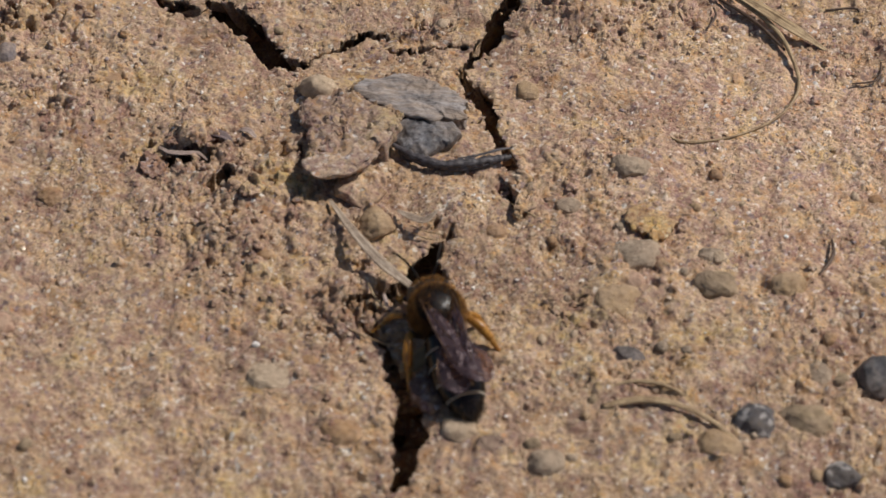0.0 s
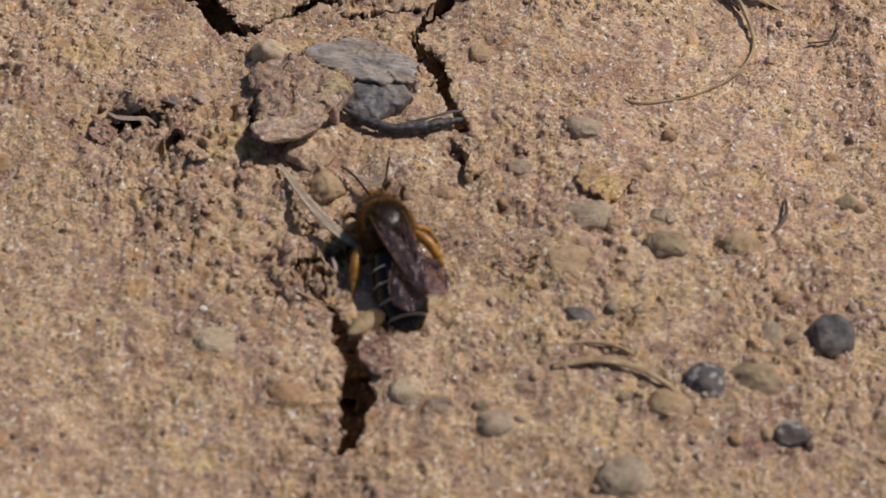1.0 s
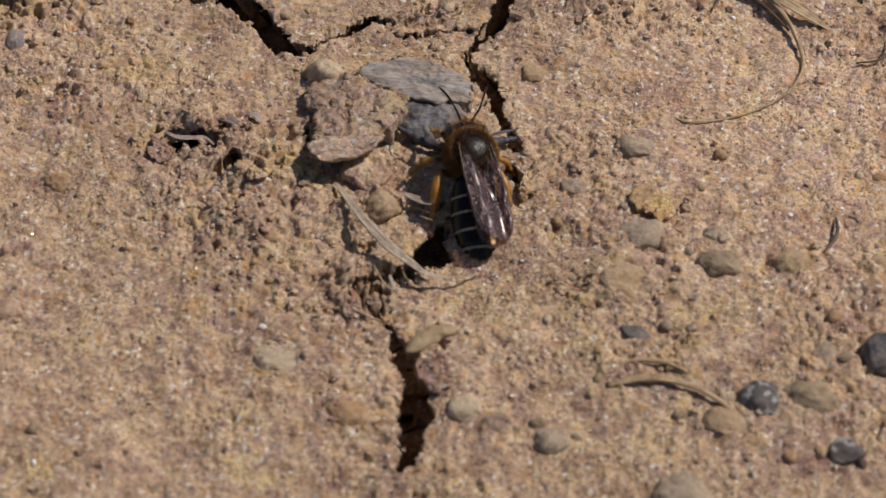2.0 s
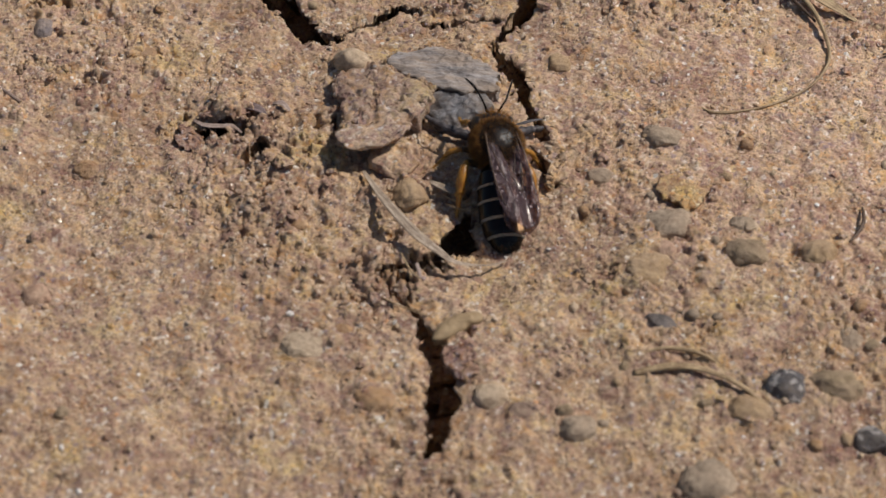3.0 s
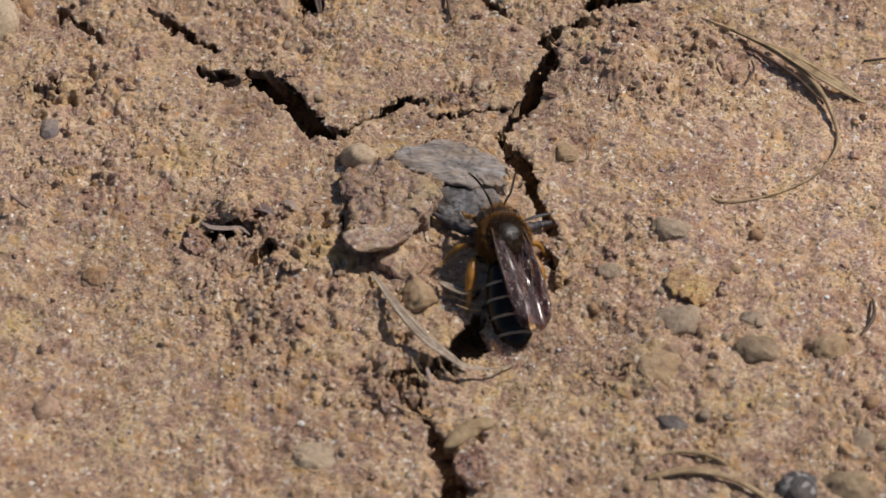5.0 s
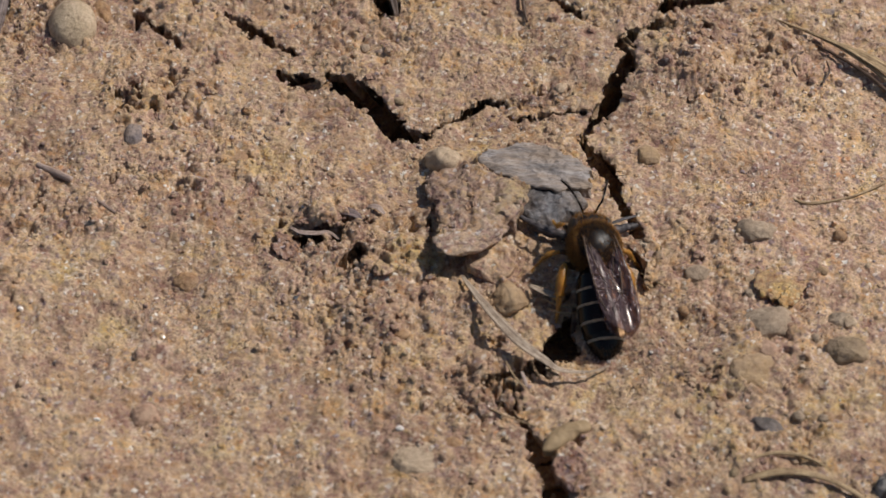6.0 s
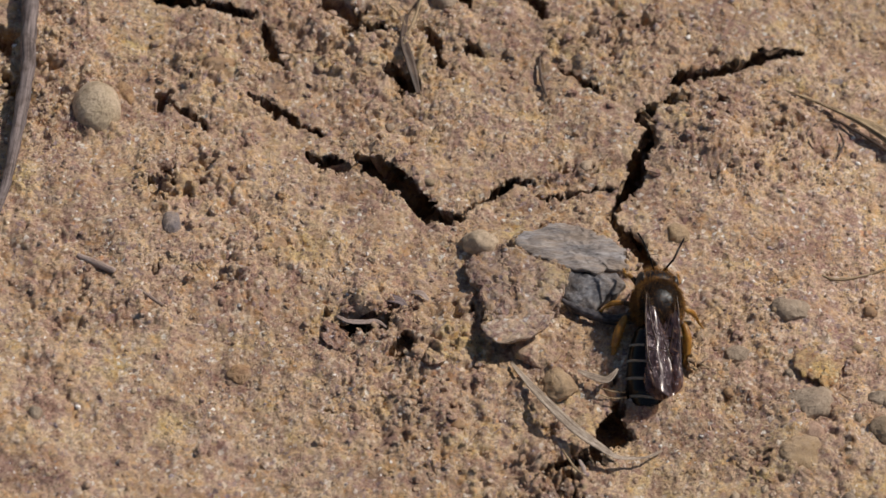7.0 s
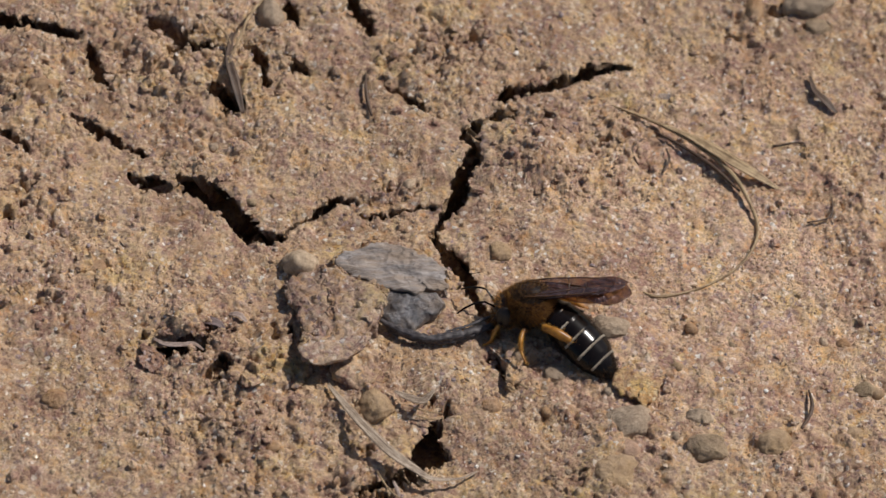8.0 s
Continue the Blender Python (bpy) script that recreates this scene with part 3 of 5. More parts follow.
def ground_height(x, y):
    x, y = np.atleast_1d(np.asarray(x, float)), np.atleast_1d(np.asarray(y, float))
    z = base_height(x, y) + 0.20 * vnoise(x, y, 2.6, 3) + 0.08 * vnoise(x, y, 0.9, 4)
    patch = 0.05 + 0.60 * smooth(vnoise(x, y, 5.0, 5) * 1.6)
    for cx, cy, r in ROUGH:
        patch = patch + 0.95 * np.exp(-((x - cx) ** 2 + (y - cy) ** 2) / r**2)
    # smooth crust on the pale plate and on the near slope
    calm = np.maximum(np.exp(-(((x - 17.0) / 8.0) ** 2 + ((y - 17.0) / 6.0) ** 2)), 0.8 * np.exp(-(((x + 20.0) / 14.0) ** 2 + ((y + 7.0) / 10.0) ** 2)))
    patch = patch * (1 - 0.75 * calm)
    rough = np.clip(patch, 0.0, 1.3)
    for cx, cy, r, h in MOUNDS:
        z = z + h * np.exp(-(((x - cx) ** 2 + (y - cy) ** 2) / r**2) ** 1.5)
    # clay drawn up round the pebbles
    for px, py, rx, ry, *_ in PEBBLES_A + PEBBLES_B + PEBBLES_C:
        near = (abs(x - px) < 2 * rx) & (abs(y - py) < 2 * ry)
        d = np.hypot((x[near] - px) / rx, (y[near] - py) / ry)
        z[near] += min(rx, ry) * 0.20 * np.exp(-(((d - 0.95) / 0.32) ** 2)) * (0.55 + 0.6 * vnoise(x[near], y[near], 0.9, 47))
    wx, wy = x + 0.2 * vnoise(x, y, 0.7, 6), y + 0.2 * vnoise(x, y, 0.7, 7)
    # rounded swells and creases
    z = z + (1 - 0.5 * calm) * (0.20 * (0.4 - abs(vnoise(wx, wy, 1.7, 13))) + 0.13 * (0.4 - abs(vnoise(wx, wy, 0.8, 14))) + 0.08 * (0.4 - abs(vnoise(wx, wy, 0.42, 16))))
    f1, f2, own, tilt = cells(wx, wy, 1.6, 11)
    z = z + patch * (0.34 * own * (1 - np.minimum(1, f1) ** 2) + 0.34 * tilt - 0.10 * np.exp(-((f2 - f1) / 0.10) ** 2))
    f1, f2, own, tilt = cells(wx, wy, 0.75, 15)
    crust = (0.30 + 0.9 * smooth(vnoise(x, y, 3.6, 12) * 1.5 + 0.3)) * (1 - 0.35 * calm)
    wx, wy = x + 0.30 * vnoise(x, y, 0.55, 17), y + 0.30 * vnoise(x, y, 0.55, 18)
    z = z + (0.22 + 0.65 * rough) * (0.16 * own + 0.30 * tilt - 0.06 * np.exp(-((f2 - f1) / 0.12) ** 2))
    f1, f2, own, tilt = cells(x + 0.16 * vnoise(x, y, 0.25, 19), y + 0.16 * vnoise(x, y, 0.25, 20), 0.42, 21)
    z = z + (0.4 + crust) * (0.42 + 0.6 * rough) * (0.08 * own**2 + 0.11 * tilt)
    z = z - patch * 0.16 * np.maximum(0, 1 - abs(vnoise(x, y, 1.9, 9)) * 7) - 0.05 * np.maximum(0, 1 - abs(vnoise(x, y, 0.8, 10)) * 5)
    f1, f2, own, tilt = cells(x, y, 0.24, 31)
    z = z + crust * (0.6 + 0.4 * rough) * (0.05 * own + 0.06 * tilt) + 0.025 * vnoise(x, y, 0.2, 8)
    # pores of two sizes, in drifts
    drift = smooth(0.5 + 1.2 * vnoise(x, y, 2.4, 48))
    px, py = x + 0.3 * vnoise(x, y, 0.3, 43), y + 0.3 * vnoise(x, y, 0.3, 44)
    f1, f2, own, tilt = cells(px, py, 1.1, 41)
    z = z - 0.40 * (0.10 + 0.9 * np.minimum(1, rough)) * smooth((own - 0.80 + 0.35 * drift) * 5) * smooth((0.27 - f1) / 0.13)
    f1, f2, own, tilt = cells(px, py, 0.55, 46)
    z = z - 0.20 * (0.35 + 0.65 * np.minimum(1, rough)) * smooth((own - 0.86 + 0.36 * drift) * 5) * smooth((0.32 - f1) / 0.16)
    return z - crack_dip(x, y)


def gh(x, y):
    return float(ground_height([x], [y])[0])


def bh(x, y):
    return float(base_height(np.array([x], float), np.array([y], float))[0])


# ---- mesh helpers (geometry in millimetres) ----
def mesh_from(name, verts, faces, mats, smoothed=True, uv=None):
    me = bpy.data.meshes.new(name)
    v = np.asarray(verts, float) * MM
    me.from_pydata(v.tolist(), [], faces.tolist() if isinstance(faces, np.ndarray) else faces)
    for m in mats:
        me.materials.append(m)
    if smoothed:
        me.polygons.foreach_set("use_smooth", [True] * len(me.polygons))
    if uv is not None:
        layer = me.uv_layers.new(name="UVMap")
        idx = np.empty(len(me.loops), int)
        me.loops.foreach_get("vertex_index", idx)
        layer.data.foreach_set("uv", np.asarray(uv, float)[idx].ravel())
    me.update()
    return me


def part(name, me, parent=None, label="", at=(0, 0, 0)):
    ob = new(name, me)
    ob.parent = parent
    ob.location = Vector(at) * MM
    return tagged(ob, label)


def rounded(points, steps, closed=False):
    """A Catmull-Rom path through rows of numbers."""
    p = np.asarray(points, float)
    n = len(p)
    out = []
    for i in range(n if closed else n - 1):
        q = [p[(i + k) % n] if closed else p[min(max(i + k, 0), n - 1)] for k in (-1, 0, 1, 2)]
        for s in range(steps):
            t = s / steps
            out.append(0.5 * (2 * q[1] + (q[2] - q[0]) * t + (2 * q[0] - 5 * q[1] + 4 * q[2] - q[3]) * t**2 + (3 * q[1] - q[0] - 3 * q[2] + q[3]) * t**3))
    if not closed:
        out.append(p[-1])
    return np.array(out)


def sweep(name, path, ring, mats, jitter=0.0, seed=0):
    """A closed body along a path: rows of x, y, z, scale; ring: points (across, up) for scale 1."""
    rng = np.random.RandomState(seed)
    verts, uv, faces = [], [], []
    n, k = len(path), len(ring)
    for i, (x, y, z, s) in enumerate(path):
        a, b = path[max(i - 1, 0)][:3], path[min(i + 1, n - 1)][:3]
        along = Vector(b - a).normalized()
        side = along.cross(Vector((0, 0, 1)))
        side = side.normalized() if side.length > 1e-4 else Vector((1, 0, 0))
        up = side.cross(along)
        for j, (u, v) in enumerate(ring):
            q = 1 + jitter * rng.uniform(-1, 1)
            verts.append(Vector((x, y, z)) + side * (u * s * q) + up * (v * s * q))
            uv.append((j / k, i * 0.15))
    for i in range(n - 1):
        for j in range(k):
            faces.append((i * k + j, i * k + (j + 1) % k, (i + 1) * k + (j + 1) % k, (i + 1) * k + j))
    faces += [tuple(range(k - 1, -1, -1)), tuple((n - 1) * k + j for j in range(k))]
    return mesh_from(name, verts, faces, mats, True, uv)


ROUND = [(0.5 * math.cos(a * math.pi / 4), 0.5 * math.sin(a * math.pi / 4)) for a in range(8)]
BLADE = [(-0.5, 0.10), (-0.25, 0.02), (0.0, -0.05), (0.25, 0.02), (0.5, 0.10), (0.25, -0.06), (0.0, -0.13), (-0.25, -0.06)]
FLAT = [(-0.5, 0.0), (-0.3, 0.14), (0.0, 0.18), (0.3, 0.14), (0.5, 0.0), (0.3, -0.08), (0.0, -0.1), (-0.3, -0.08)]


def strand(name, points, mat, label, category, ring=ROUND, jitter=0.08, seed=0, lift=True, steps=6):
    p = rounded([(x, y, z + (bh(x, y) if lift else 0), w) for x, y, z, w in points], steps)
    return tagged(new(name, sweep(name, p, ring, [mat], jitter, seed)), label, category)


def lump_mesh(name, outline, top, base, mats, bumps=0.15, under=0.8, thick=0.6, dome=0.12, seed=0, rough_scale=1.0, lip=None, tilt=(0, 0), crumbs=0.0, rag=0.22):
    """A body with an uneven outline: a bumpy top, a broken edge and a drawn-in underside. Its base is at z = base."""
    rim = rounded(outline, 8, True)
    for q in rim:
        d = noise.noise_vector(Vector((q[0] * 1.6, q[1] * 1.6, seed))) * rag + noise.noise_vector(Vector((q[0] * 4.0, q[1] * 4.0, seed))) * rag * 0.6
        q[:2] += d.x, d.y
    c = rim.mean(0)
    k = len(rim)
    rings = [((n + 1) / 25, 1.0) for n in range(24)]
    verts = [(c[0], c[1], top)]
    spec = []
    for s, _ in rings:
        spec.append((s, top * (1 - dome * s**3)))
    edge = top * (1 - dome)
    spec += [(1.0, edge - 0.16 * thick), (1.0, edge - 0.5 * thick), (0.96, edge - 0.85 * thick), (0.9, edge - thick),
             (0.5 * (0.9 + under), 0.5 * (edge - thick + base)), (under, base)]
    for n, (s, z) in enumerate(spec):
        for q in rim:
            out = Vector((q[0] - c[0], q[1] - c[1])).normalized()
            if lip and n >= len(spec) - 2 and out.dot(Vector(lip)) < 0.35:
                s = 1.0 if n == len(spec) - 2 else 1.06
            elif lip and n >= len(spec) - 2:
                s = spec[n][0]
            verts.append((c[0] + (q[0] - c[0]) * s, c[1] + (q[1] - c[1]) * s, z))
    verts = np.array(verts)
    for i, v in enumerate(verts):
        p = Vector((v[0], v[1], v[2])) * rough_scale + Vector((seed * 7.1, 0, 0))
        d = noise.noise_vector(p * 0.8) * bumps + noise.noise_vector(p * 2.2) * bumps * 0.7 + noise.noise_vector(p * 5.0) * bumps * 0.4
        if v[2] > base + 0.01:
            d.z += tilt[0] * (v[0] - c[0]) + tilt[1] * (v[1] - c[1])
            if crumbs:
                near = noise.voronoi(Vector((v[0], v[1], seed)) * 1.5)[0]
                d.z += crumbs * (0.5 - near[0]) * (0.4 + noise.noise(p * 1.7)) * 2 - crumbs * max(0.0, noise.noise(p * 1.1) - 0.15) * 1.6
        verts[i] += np.array(d) * (1.0 if v[2] > base + 0.01 else 0.3)
    faces = [(0, 1 + j, 1 + (j + 1) % k) for j in range(k)]
    for r in range(len(spec) - 1):
        a, b = 1 + r * k, 1 + (r + 1) * k
        faces += [(a + j, b + j, b + (j + 1) % k, a + (j + 1) % k) for j in range(k)]
    last = 1 + (len(spec) - 1) * k
    faces.append(tuple(last + k - 1 - j for j in range(k)))
    return mesh_from(name, verts, faces, mats)


def ico(sub):
    bm = bmesh.new()
    bmesh.ops.create_icosphere(bm, subdivisions=sub, radius=1.0)
    v = np.array([p.co[:] for p in bm.verts])
    f = np.array([[p.index for p in q.verts] for q in bm.faces])
    bm.free()
    return v, f


ICO1, ICO2, ICO4 = ico(1), ico(2), ico(4)
OCT = (np.array([(1, 0, 0), (-1, 0, 0), (0, 1, 0), (0, -1, 0), (0, 0, 1), (0, 0, -1)], float),
       np.array([(0, 2, 4), (2, 1, 4), (1, 3, 4), (3, 0, 4), (2, 0, 5), (1, 2, 5), (3, 1, 5), (0, 3, 5)]))


# ---- the ground: one sheet, fine where the camera looks, out to the horizon ----
def spread(lo, hi, step):
    core = np.arange(lo, hi, step)
    out, d, far = [], step, core[-1]
    while far < 6.0e4:
        d *= 1.35
        far += d
        out.append(far)
    out = np.array(out)
    return np.concatenate([lo - (out[::-1] - core[-1]), core, out])


gx, gy = spread(-42.0, 33.0, 0.10), spread(-19.0, 41.0, 0.10)
GX, GY = np.meshgrid(gx, gy)
GZ = ground_height(GX.ravel(), GY.ravel())
_, UX, UY = crack_dip(GX.ravel(), GY.ravel(), True)
nx, ny = len(gx), len(gy)
ii = (np.arange(ny - 1)[:, None] * nx + np.arange(nx - 1)[None, :]).ravel()
ground = new("ground", mesh_from("ground", np.stack([GX.ravel() + UX, GY.ravel() + UY, GZ], 1), np.stack([ii, ii + 1, ii + nx + 1, ii + nx], 1), [SOIL]))
tagged(ground, "dry cracked sandy clay soil with pits and crumbs", "ground", kind="structure")


# ---- loose sand and crumbs ----
def scatter(name, count, shape, sizes, mat, label, category, seed, sink=0.25, smoothed=False, flat=(0.6, 1.0), where=None):
    rng = np.random.RandomState(seed)
    v, f = shape
    x, y = rng.uniform(-41, 32, count), rng.uniform(-18, 40, count)
    if where is not None:
        keep = where(x, y, rng)
        x, y = x[keep], y[keep]
    z = ground_height(x, y)
    keep = z > -0.9
    x, y, z = x[keep], y[keep], z[keep]
    n = len(x)
    r = sizes[0] * (sizes[1] / sizes[0]) ** (rng.uniform(0, 1, n) ** 1.6)
    s = r[:, None] * np.stack([rng.uniform(0.8, 1.25, n), rng.uniform(0.8, 1.25, n), rng.uniform(*flat, n)], 1)
    p = v[None] * (1 + 0.28 * rng.uniform(-1, 1, (n, len(v), 1))) * s[:, None]
    a, t = rng.uniform(0, 6.28, n), rng.uniform(-0.7, 0.7, n)
    px, pz = p[..., 0] * np.cos(t)[:, None] + p[..., 2] * np.sin(t)[:, None], -p[..., 0] * np.sin(t)[:, None] + p[..., 2] * np.cos(t)[:, None]
    qx, qy = px * np.cos(a)[:, None] - p[..., 1] * np.sin(a)[:, None], px * np.sin(a)[:, None] + p[..., 1] * np.cos(a)[:, None]
    pts = np.stack([qx + x[:, None], qy + y[:, None], pz + (z + sink * r)[:, None]], -1).reshape(-1, 3)
    faces = (f[None] + (np.arange(n) * len(v))[:, None, None]).reshape(-1, 3)
    return tagged(new(name, mesh_from(name, pts, faces, [mat], smoothed)), label, category, kind="stuff")


scatter("sand_grains", 110000, OCT, (0.045, 0.12), GRAIN, "fine mixed sand grains lying loose on the clay", "sand", 5, -0.2,
        where=lambda x, y, rng: rng.uniform(0, 1, len(x)) < 0.15 + 0.85 * smooth(vnoise(x, y, 3.6, 12) * 1.5 + 0.45))
scatter("coarse_sand_grains", 4200, ICO1, (0.09, 0.21), GRAIN, "coarse tan, grey and white sand grains on the clay", "sand", 6, -0.25)
scatter("soil_crumbs", 9000, ICO2, (0.11, 0.32), CRUMB, "small crumbs of dry clay lying on the soil", "soil", 7, 0.15, False, (0.5, 0.9),
        lambda x, y, rng: rng.uniform(0, 1, len(x)) < 0.06 + 0.5 * sum(np.exp(-((x - a) ** 2 + (y - b) ** 2) / (1.3 * r) ** 2) for a, b, r in ROUGH))


# ---- pebbles ----
def pebble(x, y, rx, ry, stone, label, high=0.75, sunk=0.35, turn=0.0, seed=1, angular=0.0):
    v, f = ICO4
    out = []
    for q in v:
        d = Vector(q)
        d += noise.noise_vector(d * 0.9 + Vector((seed * 3.7, 0, 0))) * (0.20 + angular)
        d += noise.noise_vector(d * 2.6 + Vector((0, seed * 2.3, 0))) * max(0.02, 0.09 + 0.4 * angular)
        d += noise.noise_vector(d * 6.0 + Vector((seed, 0, 0))) * max(0.01, 0.05 + 0.3 * min(0.0, angular))
        if angular > 0:
            d = Vector([math.copysign(abs(c) ** 0.88, c) for c in d])
        out.append((d.x * rx, d.y * ry, d.z * min(rx, ry) * high))
    ob = new("pebble", mesh_from("pebble", out, f, [STONES[stone]]))
    ob.matrix_world = pose(x * MM, y * MM, (bh(x, y) + min(rx, ry) * high * (0.60 - 2 * sunk)) * MM, 0, 0, turn)
    return tagged(ob, label, "pebble", "pebbles set in the soil")


for row in PEBBLES_A + PEBBLES_B + PEBBLES_C:
    pebble(*row)

# small gravel
rng = np.random.RandomState(31)
GRAVEL = []
for n, (kind, words) in enumerate((("grey", "small grey-brown gravel stone"), ("tan", "small tan gravel stone"), ("pale", "small buff gravel stone"),
                                   ("brown", "small rust-brown gravel stone"), ("olive", "small olive-brown gravel stone"), ("dark", "small dark blue-grey gravel stone"))):
    v, f = ICO2
    pts = [Vector(q) * (1 + 0.35 * noise.noise(Vector(q) * 1.3 + Vector((n * 5.3, 0, 0)))) for q in v]
    GRAVEL.append((mesh_from("gravel_stone", [(0.42 * p.x, 0.34 * p.y, 0.27 * p.z) for p in pts], f, [STONES[kind]]), words))
for n in range(48):
    me, words = GRAVEL[min(5, int(rng.choice(6, p=(0.2, 0.26, 0.21, 0.21, 0.12, 0.0))))]
    x, y = (rng.uniform(4, 26), rng.uniform(-14, 12)) if n < 34 else (rng.uniform(-38, 30), rng.uniform(-14, 38))
    size = rng.uniform(0.55, 1.25)
    ob = tagged(new("gravel_stone", me), words + " in the clay", "gravel", "gravel stones")
    ob.matrix_world = pose(x * MM, y * MM, (gh(x, y) - 0.02 * size) * MM, rng.uniform(-15, 15), rng.uniform(-15, 15), rng.uniform(0, 360)) @ Matrix.Scale(size, 4)

# pale quartz chip that catches the sun
quartz, qn, ql, qb = material("clear_white_quartz", 0.12)
qb.inputs["Base Color"].default_value = (0.86, 0.84, 0.80, 1)
for n, (x, y, r) in enumerate(((18.2, 5.75, 0.18), (8.2, -2.0, 0.10), (-4.0, -13.2, 0.10), (13.5, -1.8, 0.09))):
    v, f = ICO1
    chip = new("quartz_chip", mesh_from("quartz_chip", v * r * np.array([1, 0.8, 0.7]), f, [quartz], False))
    chip.matrix_world = pose(x * MM, y * MM, (gh(x, y) + r * 0.4) * MM, 20 * n, 15, 40 * n)
    tagged(chip, "bright white quartz chip lying on the clay", "quartz", "quartz chips")

# ---- the clod, slate flakes and litter in the middle ----
CLOD_RIM = [(-10.25, 13.36), (-9.6, 14.3), (-8.4, 14.9), (-7.9, 14.5), (-6.96, 14.4), (-6.07, 13.5), (-5.02, 12.9), (-4.4, 12.3), (-4.7, 11.3), (-5.04, 10.1), (-5.6, 9.0),
            (-6.1, 8.2), (-7.2, 7.5), (-8.34, 7.0), (-9.4, 7.1), (-9.8, 7.8), (-9.5, 9.0), (-9.54, 10.44), (-9.95, 11.79)]
clod = tagged(new("soil_clod"), "crumbly grey-buff clod of clay with an overhanging lip", "clod")
crust_mesh = lump_mesh("crust", CLOD_RIM, 1.45, -0.6, [CLOD], 0.20, 0.60, 0.26, 0.05, 1, 1.2, (-0.15, -0.98), (0.12, -0.13), 0.26)
part("crust", crust_mesh, clod, "crumbly crust with a thin lip")


def stuck_crumbs(name, me, count, sizes, mat, seed, keep):
    """Small crumbs stuck on the upper faces of a mesh, as one mesh."""
    rng = np.random.RandomState(seed)
    tops = [p for p in me.polygons if p.normal.z > 0.35 and keep(p.center / MM)]
    v, f = ICO1
    verts, faces = [], []
    for n in range(count):
        p = tops[rng.randint(len(tops))]
        r = sizes[0] * (sizes[1] / sizes[0]) ** (rng.uniform() ** 1.7)
        at = np.array(p.center) / MM + np.array([rng.uniform(-0.1, 0.1), rng.uniform(-0.1, 0.1), r * 0.1])
        q = v * (1 + 0.3 * rng.uniform(-1, 1, (len(v), 1))) * r * rng.uniform(0.7, 1.2, 3)
        faces += [tuple(k + len(verts) for k in t) for t in f]
        verts += [tuple(c) for c in q + at]
    return mesh_from(name, verts, faces, [mat], False)


tagged(part("crumb_coating", stuck_crumbs("crumb_coating", crust_mesh, 900, (0.06, 0.24), CLOD, 3, lambda c: c.y > 8.4 + 0.15 * (c.x + 7.5)), clod), "small clay crumbs stuck on the crust", kind="stuff")

LIP_RIM = [(-9.35, 8.4), (-9.8, 7.85), (-9.55, 7.2), (-8.4, 6.85), (-7.0, 7.25), (-6.05, 8.0), (-5.6, 8.8), (-6.6, 8.75), (-7.8, 8.5), (-8.8, 8.4)]
part("lip", lump_mesh("lip", LIP_RIM, 1.96, 1.5, [soil_material("pale_lip_clay", (0.97, 0.99, 1.06))], 0.07, 0.9, 0.12, 0.03, 6, 1.4, None, (0.0, 0.06), 0.05, 0.16), clod, "pale thin smooth lip")
LOW_RIM = [(-7.66, 8.47), (-6.35, 8.95), (-5.18, 8.58), (-5.0, 7.29), (-5.7, 6.2), (-6.91, 6.1), (-7.7, 6.97)]
part("foot", lump_mesh("foot", LOW_RIM, 0.85, -0.5, [SOIL], 0.2, 0.95, 0.5, 0.35, 2, 1.0, None, (0, 0), 0.3), clod, "buff lump under the lip")
FLAKE_RIM = [(-7.36, 15.3), (-6.05, 16.2), (-4.38, 16.8), (-3.2, 16.5), (-2.3, 16.0), (-1.25, 15.4), (-0.54, 14.5), (-0.4, 13.4), (-0.9, 12.8), (-1.6, 12.9), (-2.6, 12.5), (-4.0, 12.8), (-5.9, 13.6), (-6.9, 14.4)]
ob = new("slate_flake", lump_mesh("slate_flake", FLAKE_RIM, 0.90, -0.5, [SLATE], 0.13, 1.03, 0.35, 0.06, 3, 1.3, None, (-0.03, -0.15), 0.05))
tagged(ob, "flat grey slate flake streaked with white", "stone")
tagged(new("soil_crumbs", stuck_crumbs("soil_crumbs", ob.data, 800, (0.05, 0.24), CRUMB, 8, lambda c: c.x < -5.2 + 0.8 * math.sin(c.y * 3) or c.y > 15.2 - 0.55 * (c.x + 3.2) + 0.5 * math.sin(c.x * 4))), "dry clay crumbs lying on the slate flake", "soil", kind="stuff")
BLOCK_RIM = [(-4.3, 12.9), (-2.6, 12.9), (-1.0, 12.6), (-1.05, 11.7), (-1.9, 11.1), (-3.0, 10.1), (-4.2, 10.4), (-4.7, 11.5)]
ob = new("slate_block", lump_mesh("slate_block", BLOCK_RIM, 0.95, -0.5, [DARK_SLATE], 0.16, 1.06, 0.7, 0.35, 4, 0.9, None, (0.06, 0.09), 0.06))
tagged(ob, "dark blue-grey slate block with dusty faces", "stone")
OCHRE_RIM = [(8.87, 6.33), (10.0, 7.95), (12.0, 8.5), (13.2, 8.8), (13.5, 7.6), (12.2, 6.56), (11.67, 5.65), (10.9, 4.5), (10.2, 5.0), (9.1, 5.68)]
ob = new("soil_clod", lump_mesh("soil_clod", OCHRE_RIM, 0.50, -0.4, [soil_material("ochre_clod_clay", (0.93, 0.88, 0.66))], 0.09, 0.97, 0.25, 0.03, 5, 1.2, None, (-0.06, -0.06), 0.05, 0.4))
tagged(ob, "flat ochre clod of clay with a ragged edge", "clod")

